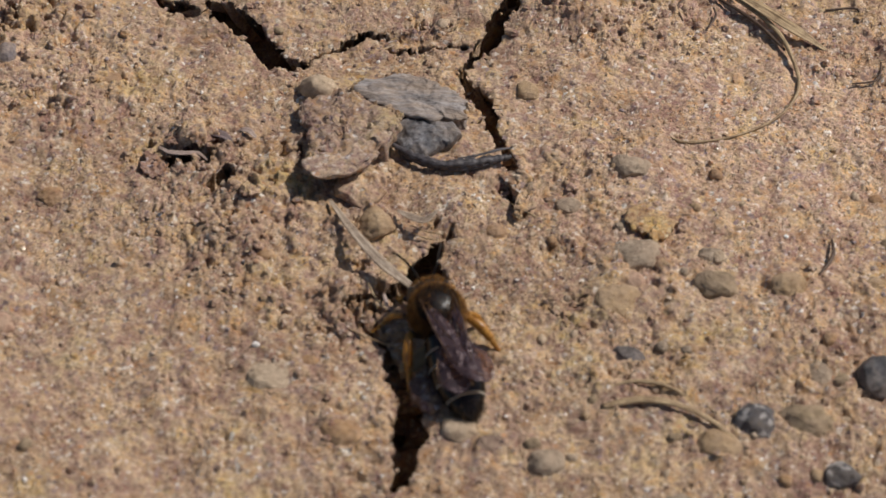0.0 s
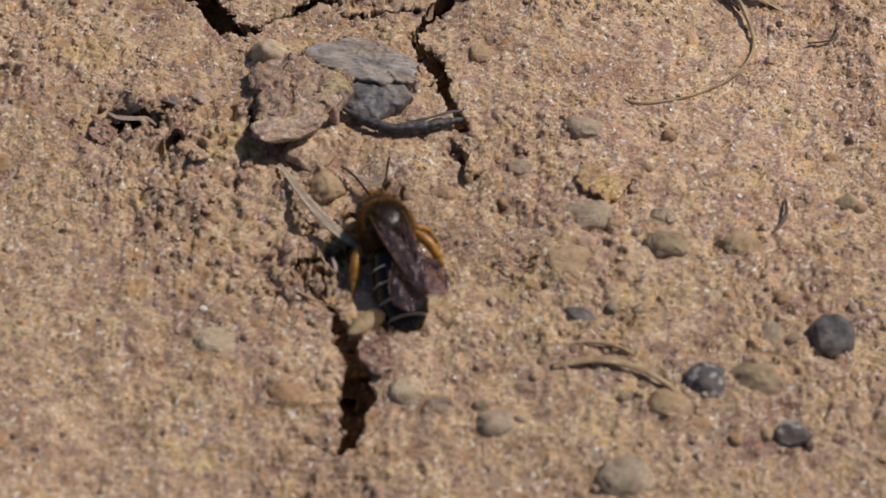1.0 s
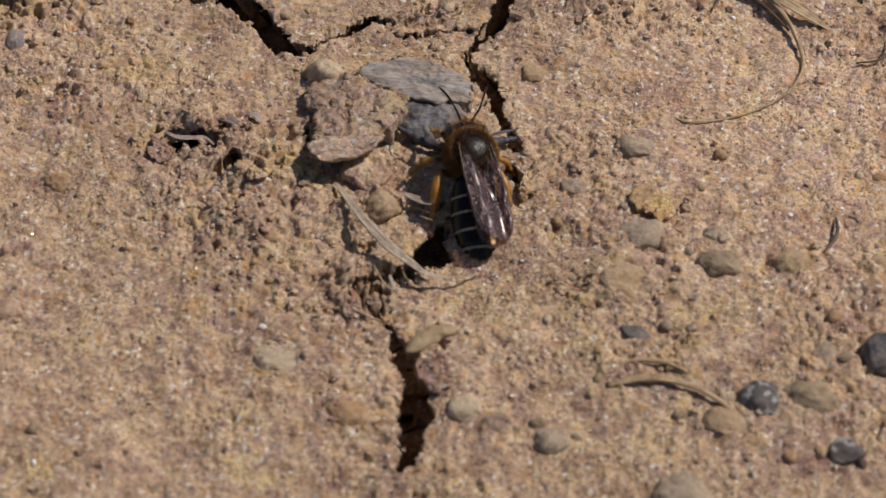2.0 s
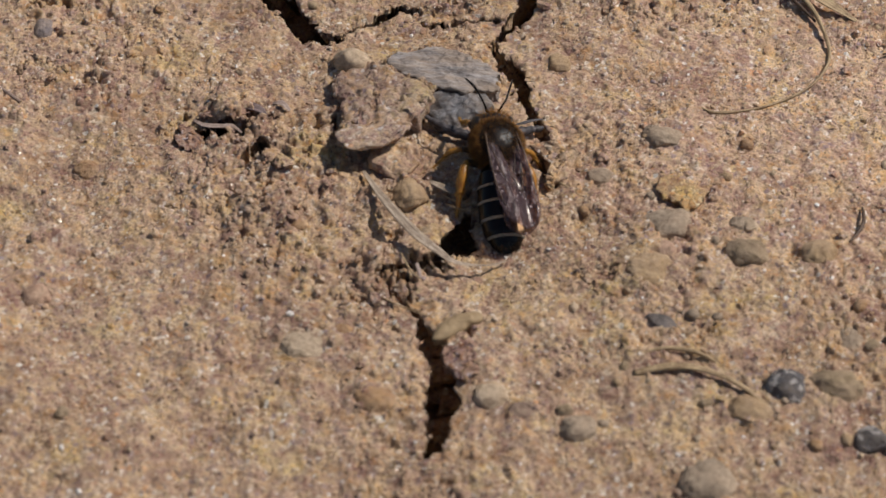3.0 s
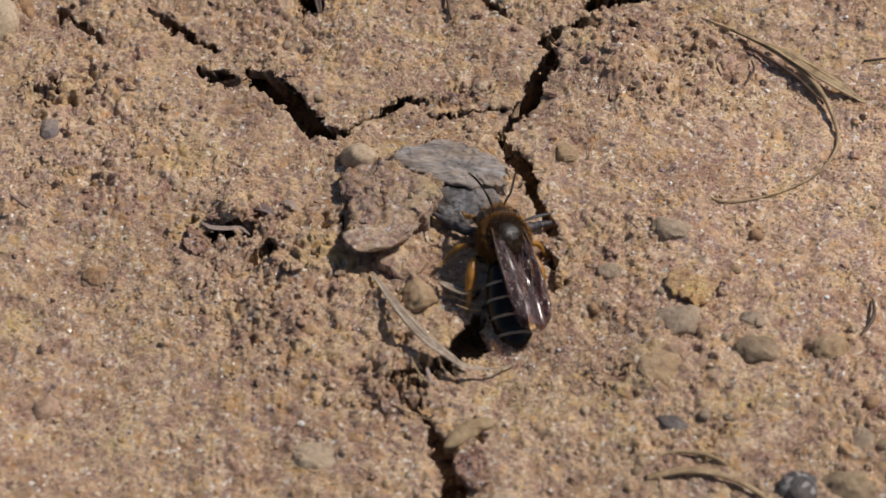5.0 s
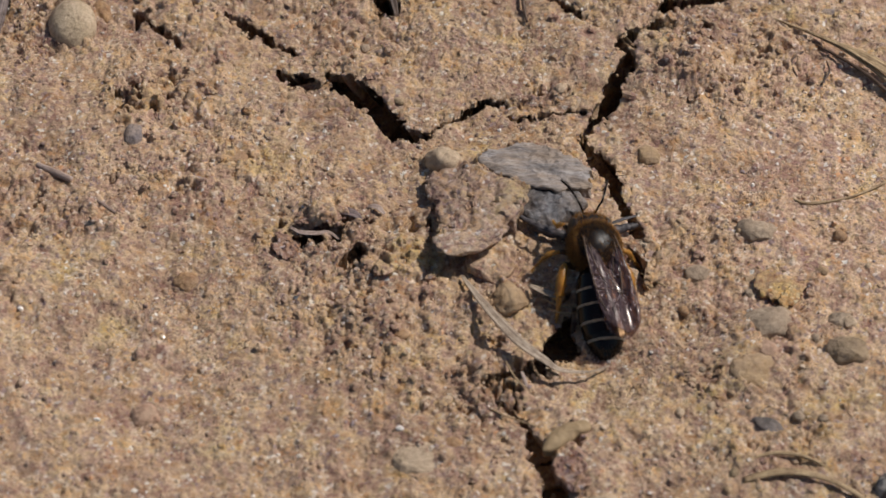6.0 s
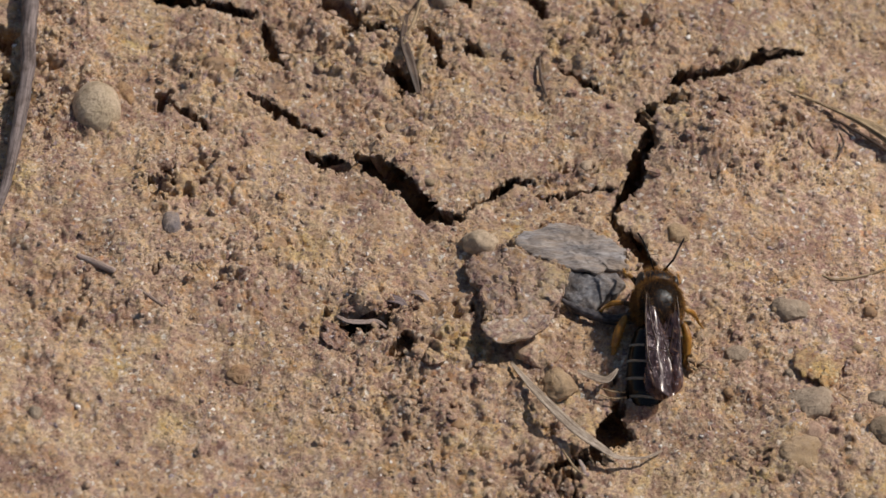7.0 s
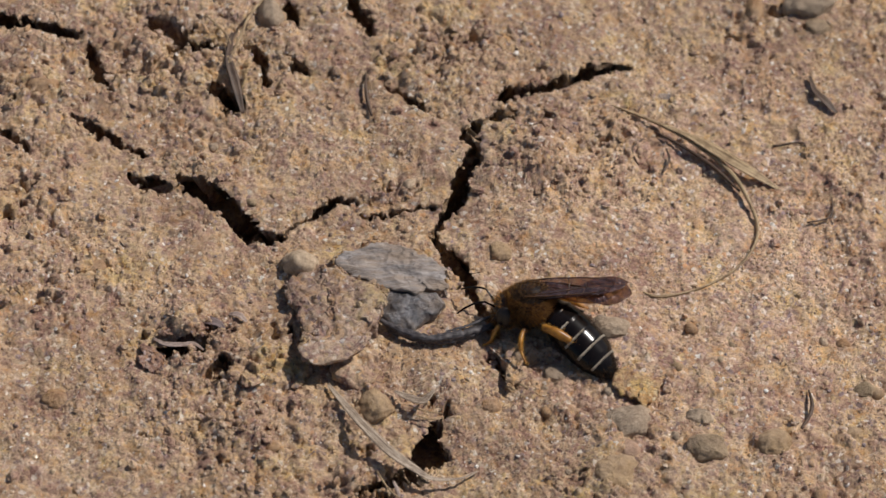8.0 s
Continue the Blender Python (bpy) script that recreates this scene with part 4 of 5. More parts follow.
strand("burnt_twig", [(-4.75, 10.87, 0.55, 0.3), (-3.56, 10.0, 0.6, 0.5), (-2.05, 9.42, 0.65, 0.62), (-0.23, 9.67, 0.6, 0.55), (1.26, 10.2, 0.5, 0.5), (2.2, 10.6, 0.4, 0.25)],
       CHAR, "charred dark twig lying across the soil", "twig", ROUND, 0.34, 3, True, 12)
strand("burnt_twig", [(-4.2, 10.2, 0.4, 0.2), (-2.8, 9.6, 0.35, 0.26), (-1.2, 9.3, 0.4, 0.28), (0.6, 9.75, 0.4, 0.22), (1.9, 10.5, 0.5, 0.14)],
       CHAR, "thin charred splinter beside a twig", "twig", ROUND, 0.3, 4, True, 10)
strand("burnt_twig", [(-0.9, 9.9, 0.7, 0.12), (0.3, 10.2, 0.8, 0.2), (1.4, 10.75, 0.75, 0.24), (2.1, 11.2, 0.5, 0.14)],
       CHAR, "frayed charred splinter on top of a twig", "twig", FLAT, 0.25, 44, True, 10)
strand("dry_leaf", [(-8.16, 6.34, 0.5, 0.2), (-7.0, 4.3, 0.75, 0.5), (-5.9, 2.4, 1.1, 0.62), (-4.75, 0.85, 1.2, 0.66), (-3.5, -0.1, 1.05, 0.52), (-2.4, -0.6, 0.85, 0.30), (-0.71, -0.29, 0.55, 0.16), (0.42, 0.4, 0.25, 0.1)],
       PALE_LEAF, "pale curved dry leaf blade bridging the crack", "leaf", BLADE, 0.03, 5)
strand("husk", [(-4.23, 5.71, 0.7, 0.2), (-3.43, 5.11, 0.85, 0.5), (-2.62, 4.8, 0.9, 0.5), (-1.91, 5.5, 1.0, 0.16)], PALE_LEAF, "pale curled dry husk at the burrow mouth", "husk", BLADE, 0.05, 6)
strand("rootlet", [(-3.4, 4.9, 0.35, 0.07), (-2.5, 4.3, 0.5, 0.08), (-1.5, 4.2, 0.35, 0.06)], STRAW, "thin straw-coloured rootlet over the burrow mouth", "root", ROUND, 0.1, 7)
strand("rootlet", [(-3.2, 4.3, 0.3, 0.07), (-2.3, 3.8, 0.4, 0.08), (-1.4, 3.9, 0.3, 0.05)], STRAW, "thin straw-coloured rootlet over the burrow mouth", "root", ROUND, 0.1, 8)
strand("rootlet", [(2.61, 6.63, 0.35, 0.09), (3.65, 6.1, 0.4, 0.09), (4.62, 5.49, 0.2, 0.05)], STRAW, "short pale rootlet beside the crack", "root", ROUND, 0.1, 9)

# dry grass beyond
strand("grass_stalk", [(10.73, 28.1, 0.12, 0.1), (13.33, 26.78, 0.30, 0.2), (15.69, 25.1, 0.35, 0.26), (17.92, 22.48, 0.40, 0.3), (18.97, 19.81, 0.30, 0.27), (19.18, 17.52, 0.20, 0.21), (17.76, 15.21, 0.15, 0.17), (15.09, 13.5, 0.12, 0.15), (12.56, 12.86, 0.12, 0.2), (11.55, 13.2, 0.12, 0.12)],
       STRAW, "long curved dry grass stalk lying on the soil", "grass", ROUND, 0.12, 10)
strand("grass_stalk", [(13.61, 26.0, 0.12, 0.1), (15.44, 24.51, 0.25, 0.2), (17.06, 22.84, 0.30, 0.24), (18.45, 20.92, 0.20, 0.15)], BROWN_LEAF, "short brown dry grass stalk beside a longer one", "grass", ROUND, 0.12, 11)
strand("grass_stalk", [(13.31, 26.74, 0.40, 0.16), (15.35, 25.47, 0.55, 0.34), (17.01, 24.12, 0.60, 0.80), (18.98, 22.41, 0.50, 0.80), (21.25, 20.9, 0.15, 0.12)], STRAW, "flat folded dry grass blade lying on the soil", "grass", BLADE, 0.04, 12)
strand("straw", [(7.74, -6.48, 0.25, 0.16), (9.31, -5.88, 0.4, 0.26), (11.05, -6.01, 0.4, 0.26), (12.31, -6.56, 0.2, 0.13)], STRAW, "arched grey-brown straw half buried in clay", "straw", ROUND, 0.12, 13)
strand("straw", [(7.76, -7.6, 0.2, 0.4), (9.8, -7.22, 0.5, 0.55), (11.68, -7.41, 0.5, 0.46), (13.56, -8.23, 0.35, 0.36), (15.2, -9.6, 0.15, 0.3), (16.6, -11.2, 0.0, 0.18)], STRAW, "flattened pale straw half buried in clay", "straw", FLAT, 0.08, 14)
strand("straw", [(20.03, 3.13, 0.15, 0.14), (20.64, 3.98, 0.3, 0.24), (20.89, 4.78, 0.4, 0.24), (20.85, 5.86, 0.3, 0.12)], BROWN_LEAF, "short curved olive-brown stalk on the soil", "straw", ROUND, 0.1, 15)
strand("straw", [(-33.7, 14.31, 0.12, 0.40), (-32.62, 13.57, 0.15, 0.46), (-31.51, 12.87, 0.12, 0.38)], GREY_STRAW, "short grey straw piece lying on the soil", "straw", ROUND, 0.08, 16)
strand("straw", [(-30.08, 11.42, 0.12, 0.2), (-29.21, 10.68, 0.14, 0.24), (-28.22, 9.95, 0.12, 0.18)], GREY_STRAW, "thin grey straw splinter lying on the soil", "straw", ROUND, 0.1, 17)
strand("straw", [(-4.56, 30.36, 0.2, 0.14), (-4.65, 28.65, 0.3, 0.24), (-4.38, 26.95, 0.2, 0.16)], BROWN_LEAF, "thin brown splinter lying on the soil", "straw", ROUND, 0.1, 18)
strand("leaf_scrap", [(24.13, 30.14, 0.3, 0.2), (24.26, 28.87, 0.4, 0.42), (24.8, 27.94, 0.45, 0.56), (25.51, 27.16, 0.2, 0.26)], BROWN_LEAF, "dark curled leaf scrap on the soil", "leaf", BLADE, 0.06, 19)
strand("thin_twig", [(21.03, 24.47, 0.2, 0.12), (22.95, 24.61, 0.3, 0.15), (22.98, 23.48, 0.2, 0.14)], BROWN_LEAF, "thin bent brown twig on the soil", "twig", ROUND, 0.1, 20)
strand("thin_twig", [(22.5, 18.6, 0.15, 0.1), (24.0, 19.0, 0.25, 0.13), (24.3, 20.4, 0.2, 0.1)], BROWN_LEAF, "thin bent brown twig on the soil", "twig", ROUND, 0.1, 21)
strand("thin_twig", [(12.84, 25.33, 0.2, 0.12), (12.0, 24.4, 0.3, 0.15), (12.3, 23.2, 0.2, 0.12)], BROWN_LEAF, "thin curled brown twig on the soil", "twig", ROUND, 0.1, 22)
strand("thin_twig", [(14.2, 24.5, 0.2, 0.12), (14.3, 23.6, 0.3, 0.15), (13.8, 22.6, 0.2, 0.12)], BROWN_LEAF, "thin curled brown twig on the soil", "twig", ROUND, 0.1, 23)
strand("woody_stem", [(-36.4, 40.0, 0.7, 0.9), (-36.66, 34.81, 0.9, 0.95), (-36.89, 30.59, 1.0, 1.0), (-36.91, 27.84, 0.95, 0.92), (-37.47, 23.33, 0.8, 0.84), (-38.08, 19.37, 0.5, 0.6), (-39.0, 16.0, 0.2, 0.3)], GREY_STEM, "thick grey woody stem lying on the soil", "stem", ROUND, 0.14, 24)
strand("dead_leaf", [(-12.96, 33.2, 0.7, 0.25), (-13.31, 30.87, 0.8, 0.5), (-12.98, 29.03, 0.7, 0.64), (-12.51, 26.93, 0.3, 0.26)], BROWN_LEAF, "narrow brown dead leaf hanging over a pit", "leaf", BLADE, 0.05, 25)
strand("rootlet", [(-10.76, 36.38, 0.6, 0.14), (-11.92, 34.46, 0.8, 0.17), (-12.52, 32.57, 0.9, 0.17), (-13.29, 30.7, 0.8, 0.14)], STRAW, "thin dry rootlet above a pit", "root", ROUND, 0.12, 26)
strand("rootlet", [(-14.6, 34.8, 0.5, 0.1), (-13.4, 33.0, 0.7, 0.12), (-12.9, 31.2, 0.7, 0.1)], STRAW, "thin dry rootlet above a pit", "root", ROUND, 0.12, 27)
strand("leaf_scrap", [(-18.40, 9.68, 0.50, 0.16), (-17.67, 9.12, 0.62, 0.30), (-16.76, 8.97, 0.66, 0.34), (-16.00, 9.04, 0.60, 0.26), (-15.44, 8.72, 0.40, 0.12)], GREY_STRAW, "pale curled leaf edge over a hollow", "leaf", BLADE, 0.14, 28)
strand("leaf_scrap", [(-16.0, 10.9, 0.2, 0.2), (-15.2, 10.8, 0.5, 0.6), (-14.5, 10.6, 0.45, 0.5), (-14.1, 10.2, 0.2, 0.2)], MAUVE_LEAF, "mauve-brown torn leaf scrap beside a hollow", "leaf", BLADE, 0.12, 30)
strand("husk", [(-13.9, 11.5, 0.2, 0.16), (-13.3, 11.3, 0.45, 0.42), (-12.8, 10.9, 0.3, 0.2)], GREY_STRAW, "small pale curled husk on the soil", "husk", BLADE, 0.08, 31)

# torn plates of leaf litter and soil round the hollow
MAUVE_CLAY = soil_material("mauve_litter_clay", (0.70, 0.63, 0.68))
for outline, top, tilt, mat, words in (
        ([(-18.18, 9.88), (-17.57, 10.46), (-16.62, 10.99), (-15.45, 11.07), (-15.05, 10.37), (-15.84, 9.86), (-17.01, 9.78)], 0.66, (0.05, -0.1), MAUVE_CLAY, "ragged mauve-brown crust above a hollow"),
        ([(-19.21, 8.45), (-18.89, 9.19), (-18.22, 9.15), (-17.82, 8.46), (-18.19, 7.54), (-18.86, 7.58)], 0.34, (-0.1, 0.0), MAUVE_CLAY, "torn mauve-brown crust beside a hollow"),
        ([(-15.2, 10.6), (-14.4, 10.9), (-13.9, 10.3), (-14.3, 9.5), (-15.0, 9.6)], 0.55, (0.1, -0.2), CRUMB, "crumbly buff lump beside a hollow"),
        ([(-13.6, 6.6), (-12.9, 6.9), (-12.0, 6.7), (-12.1, 6.1), (-13.0, 5.9)], 0.95, (0.0, -0.2), SOIL, "small buff crust flake on a mound"),
        ([(-2.82, -6.48), (-1.74, -5.92), (-0.84, -6.95), (-0.60, -8.01), (-1.61, -8.72), (-2.49, -7.86)], 0.45, (0.0, -0.1), MAUVE_CLAY, "dark crumbly lump beside the crack"),
        ([(5.42, -0.98), (6.04, 0.11), (6.85, -0.38), (7.03, -1.70), (6.41, -2.49), (5.60, -2.01)], 0.35, (0.0, -0.1), MAUVE_CLAY, "dark crumbly lump beside pebbles"),
        ([(1.52, 9.48), (3.19, 9.24), (3.74, 7.41), (3.28, 6.06), (2.47, 5.78), (2.57, 7.77)], 0.50, (0.05, -0.05), SOIL, "buff crust flake near the crack")):
    ob = new("soil_crust", lump_mesh("soil_crust", outline, top, -0.5, [mat], 0.22, 0.72, 0.16, 0.05, len(words), 1.6, (0.1, -0.98), tilt, 0.25, 0.35))
    tagged(ob, words, "soil crust")

HUSK_RIM = [(-3.48, -5.96), (-3.16, -4.88), (-2.37, -4.09), (-1.21, -3.72), (-0.66, -4.09), (-1.57, -4.93), (-2.55, -5.65)]
ob = new("husk", lump_mesh("husk", HUSK_RIM, 0.62, -0.3, [plain_material("ochre_husk", (0.28, 0.19, 0.10), (0.42, 0.30, 0.17), 0.8, 0.75, 0.3)], 0.06, 0.95, 0.3, 0.4, 21, 1.0, None, (0, 0), 0.0, 0.1))
tagged(ob, "smooth ochre husk lying on the crack's edge", "husk")
strand("rootlet", [(-7.19, -2.61, 0.25, 0.08), (-5.54, -3.66, 0.40, 0.10), (-3.54, -4.35, 0.30, 0.06)], STRAW, "thin pale rootlet across the broken soil", "root", ROUND, 0.1, 51)
strand("rootlet", [(-5.59, 0.18, 0.30, 0.10), (-4.98, -1.17, 0.45, 0.12), (-4.38, -1.63, 0.30, 0.08)], STRAW, "thin brown rootlet beside the crack", "root", ROUND, 0.1, 52)
strand("straw", [(-4.66, -0.56, 0.35, 0.18), (-4.50, -1.18, 0.50, 0.26), (-4.38, -1.59, 0.30, 0.16)], GREY_STRAW, "short pale straw chip standing at the crack", "straw", FLAT, 0.1, 53)
strand("rootlet", [(2.32, 6.94, 0.35, 0.06), (3.15, 6.40, 0.45, 0.08), (4.31, 5.84, 0.30, 0.05)], STRAW, "thin pale rootlet beside the crack", "root", ROUND, 0.1, 54)

# ---- the bee: head along +y, back up, origin in the middle of the thorax ----
CHITIN = plain_material("glossy_black_chitin", (0.005, 0.0035, 0.003), (0.011, 0.007, 0.006), 1.5, 0.2, 0.05)
CHITIN.node_tree.nodes["Principled BSDF"].inputs["Specular IOR Level"].default_value = 0.25
THORAX = plain_material("dark_punctured_chitin", (0.007, 0.006, 0.006), (0.018, 0.012, 0.01), 6.0, 0.42, 0.2)
EYE = plain_material("dark_brown_compound_eye", (0.012, 0.008, 0.006), (0.03, 0.018, 0.012), 9.0, 0.4, 0.2)
FUR = island_material("orange_brown_fur", [(0.0, (0.10, 0.04, 0.009)), (0.25, (0.22, 0.09, 0.016)), (0.6, (0.34, 0.15, 0.027)), (0.88, (0.42, 0.23, 0.06))], 0.6)
BACK_FUR = island_material("dark_brown_fur", [(0.0, (0.018, 0.011, 0.008)), (0.4, (0.05, 0.026, 0.012)), (0.8, (0.12, 0.06, 0.02))], 0.6)
GOLD = plain_material("golden_orange_leg", (0.26, 0.10, 0.014), (0.52, 0.25, 0.04), 2.5, 0.38, 0.15)
DARK_LEG = plain_material("dark_brown_leg", (0.03, 0.014, 0.007), (0.10, 0.045, 0.015), 2.0, 0.4, 0.1)
GOLD_FUR = island_material("golden_leg_hair", [(0.0, (0.32, 0.15, 0.022)), (0.4, (0.50, 0.27, 0.045)), (0.8, (0.66, 0.42, 0.11))], 0.55)
BAND = island_material("white_felt_hair", [(0.0, (0.34, 0.29, 0.23)), (0.5, (0.45, 0.39, 0.31)), (0.8, (0.54, 0.48, 0.39))], 0.8)


def wing_membrane():
    m, nodes, links, b = material("smoky_brown_wing_membrane", 0.3)
    v = mm_coords(nodes, links)
    n = tex_noise(nodes, links, v, 1.3, 4.0, 0.6)
    links.new(ramp(nodes, links, n, [(0.3, (0.06, 0.042, 0.044)), (0.7, (0.12, 0.088, 0.09))]), b.inputs["Base Color"])
    b.inputs["Specular IOR Level"].default_value = 0.6
    b.inputs["Coat Weight"].default_value = 1.0
    b.inputs["Coat Roughness"].default_value = 0.2
    b.inputs["Coat Tint"].default_value = (1.0, 0.90, 0.98, 1)
    bump(nodes, links, b, tex_noise(nodes, links, v, 2.1, 2.0, 0.5), 1.0, 0.36)
    clear = nodes.new("ShaderNodeBsdfTransparent")
    clear.inputs[0].default_value = (0.80, 0.65, 0.50, 1)
    mx = nodes.new("ShaderNodeMixShader")
    mx.inputs[0].default_value = 0.42
    links.new(clear.outputs[0], mx.inputs[1])
    links.new(b.outputs[0], mx.inputs[2])
    links.new(mx.outputs[0], nodes["Material Output"].inputs["Surface"])
    return m


MEMBRANE = wing_membrane()


def ellipsoid(name, r, mat, shape=None, at=(0, 0, 0), wobble=0.03):
    v, f = ICO4
    out = []
    for q in v:
        p = Vector(q)
        if shape:
            p = shape(p)
        p = p * (1 + wobble * noise.noise(p * 2.0))
        out.append((at[0] + p.x * r[0], at[1] + p.y * r[1], at[2] + p.z * r[2]))
    return mesh_from(name, out, f, [mat])


def tube(name, pts, mat, steps=5, flat=1.0):
    p = rounded(pts, steps)
    ring = [(0.5 * math.cos(a * math.pi / 5), 0.5 * flat * math.sin(a * math.pi / 5)) for a in range(10)]
    return sweep(name, p, ring, [mat], 0.03, len(pts))


def hair(name, roots, mat, length, width=0.022, lean=(0, -0.5, 0.0), seed=1, spread_by=0.5):
    """Many thin tapered hairs: rows of a root and its outward direction."""
    rng = np.random.RandomState(seed)
    verts, faces = [], []
    for p, n in roots:
        d = (Vector(n) + Vector(lean) + Vector(rng.uniform(-1, 1, 3)) * spread_by).normalized()
        l = length * rng.uniform(0.55, 1.15)
        a = d.orthogonal().normalized()
        c = d.cross(a)
        i = len(verts)
        p = Vector(p)
        for k in range(3):
            verts.append(p - d * 0.04 + (a * math.cos(k * 2.094) + c * math.sin(k * 2.094)) * width)
        bend = p + d * l * 0.6 + Vector(lean) * l * 0.12
        for k in range(3):
            verts.append(bend + (a * math.cos(k * 2.094) + c * math.sin(k * 2.094)) * width * 0.7)
        verts.append(p + d * l + Vector(lean) * l * 0.4)
        for k in range(3):
            j = (k + 1) % 3
            faces += [(i + k, i + j, i + 3 + j, i + 3 + k), (i + 3 + k, i + 3 + j, i + 6)]
    return mesh_from(name, verts, faces, [mat], True)


def shell_roots(count, r, at, keep, seed):
    rng = np.random.RandomState(seed)
    out = []
    while len(out) < count:
        d = Vector(rng.normal(0, 1, 3)).normalized()
        if keep(d, rng.uniform()):
            out.append((Vector((at[0] + d.x * r[0], at[1] + d.y * r[1], at[2] + d.z * r[2])), Vector((d.x / r[0], d.y / r[1], d.z / r[2])).normalized()))
    return out


bee = tagged(new("bee"), "black bee with orange-brown fur, golden legs and white-banded abdomen", "bee")
T = (1.42, 1.48, 1.25)
part("thorax", ellipsoid("thorax", T, THORAX), bee, "dark thorax with a bare polished back")
part("fur", hair("fur", shell_roots(7500, T, (0, 0, 0), lambda d, u: -0.45 < d.z < 0.58 and (d.z > -0.1 or u < 0.6) or u < 0.12 or (abs(d.y) > 0.8 and u < 0.9), 3), FUR, 0.40, 0.010, (0, -0.3, 0), 4), bee, "orange-brown fur round the thorax")
part("belly_fur", hair("belly_fur", shell_roots(2600, T, (0, 0, 0), lambda d, u: d.z < -0.1, 13), BACK_FUR, 0.36, 0.011, (0, -0.3, 0), 14), bee, "dark brown belly hair")
part("back_fur", hair("back_fur", shell_roots(4600, T, (0, 0, 0), lambda d, u: 0.2 < d.z < 0.90 or (d.z > 0 and u < 0.15), 5), BACK_FUR, 0.26, 0.009, (0, -0.2, 0), 6, 0.8), bee, "short dark hair on the back")
head = part("head", ellipsoid("head", (1.22, 0.78, 1.05), THORAX, lambda p: Vector((p.x, p.y - 0.18 * p.x * p.x, p.z))), bee, "broad dark head", (0, 1.46, -0.50))
part("face_fur", hair("face_fur", shell_roots(1000, (1.15, 0.76, 1.0), (0, 0, 0), lambda d, u: d.y > -0.2 and abs(d.x) < 0.75 or d.y < -0.3, 7), FUR, 0.36, 0.014, (0, 0.1, 0.1), 8), head, "tan face hair")
for s in (-1, 1):
    part("eye", ellipsoid("eye", (0.30, 0.52, 0.72), EYE, at=(s * 0.98, 0.02, 0.10)), head, "glossy dark compound eye")
    antenna = part("antenna", tube("antenna", [(s * 0.28, 0.62, 0.35, 0.15), (s * 0.55, 1.05, 0.75, 0.13), (s * 0.72, 1.25, 0.95, 0.13)], CHITIN), head, "elbowed black antenna")
    part("flagellum", tube("flagellum", [(s * 0.72, 1.25, 0.95, 0.13), (s * 0.92, 1.75, 0.95, 0.13), (s * 1.18, 2.35, 0.75, 0.13), (s * 1.42, 2.85, 0.45, 0.11)], CHITIN), antenna)
    part("mandible", tube("mandible", [(s * 0.5, 0.45, -0.75, 0.3), (s * 0.42, 0.75, -1.0, 0.2), (s * 0.1, 0.9, -1.05, 0.08)], DARK_LEG), head)

# abdomen: overlapping plates, hinged behind the thorax
PROFILE = np.array([(0.0, 0.45), (0.05, 0.85), (0.14, 1.16), (0.28, 1.34), (0.44, 1.40), (0.60, 1.35), (0.75, 1.15), (0.87, 0.80), (0.95, 0.44), (1.0, 0.06)])
ALONG = 6.0


def girth(s):
    r = 1.04 * np.interp(s, PROFILE[:, 0], PROFILE[:, 1])
    k = s / 0.15
    return r * (1 + 0.035 * (k - math.floor(k)))


def abdomen_mesh():
    verts, faces = [], []
    rows = [i / 96 for i in range(97)]
    n = 40
    for s in rows:
        r = girth(min(s, 0.9999))
        for j in range(n):
            a = 2 * math.pi * j / n
            verts.append((r * math.cos(a), -ALONG * s, 0.82 * r * math.sin(a) - 0.35 * s * s))
    for i in range(len(rows) - 1):
        for j in range(n):
            faces.append((i * n + j, i * n + (j + 1) % n, (i + 1) * n + (j + 1) % n, (i + 1) * n + j))
    faces += [tuple(range(n)), tuple((len(rows) - 1) * n + n - 1 - j for j in range(n))]
    return mesh_from("abdomen", verts, faces, [CHITIN])


abdomen = part("abdomen", abdomen_mesh(), bee, "shiny black abdomen with narrow white bands", (0, -1.0, -0.05))


def band_mesh(s, gap, seed):
    rng = np.random.RandomState(seed)
    lean = 0.35 if s < 0.5 else -0.05 if s < 0.7 else -0.4
    roots = []
    for j in range(620):
        a = rng.uniform(0.05, math.pi - 0.05)
        if abs(a - math.pi / 2) < gap:
            continue
        q = s - rng.uniform(0, 0.006)
        r = girth(q) * 1.012
        roots.append((Vector((r * math.cos(a), -ALONG * q, 0.82 * r * math.sin(a) - 0.35 * q * q)), Vector((math.cos(a) * lean, -1, math.sin(a) * lean))))
    return hair("hair_band", roots, BAND, 0.12, 0.018, (0, 0, 0), seed, 0.2)


for s, gap, seed in ((0.29, 0.55, 1), (0.45, 0.28, 2), (0.62, 0.0, 3), (0.79, 0.0, 4)):
    part("hair_band", band_mesh(s - 0.004, gap, seed), abdomen, "narrow band of white felted hair")
tail_roots = []
for j in range(420):
    a, q = random.uniform(0, 2 * math.pi), random.uniform(0.84, 0.985)
    r = girth(q)
    tail_roots.append((Vector((r * math.cos(a), -ALONG * q, 0.82 * r * math.sin(a) - 0.35 * q * q)), Vector((math.cos(a), -0.8, math.sin(a)))))
part("tail_fringe", hair("tail_fringe", tail_roots, BACK_FUR, 0.3, 0.012, (0, -0.6, 0), 9), abdomen, "dark brown tail fringe")


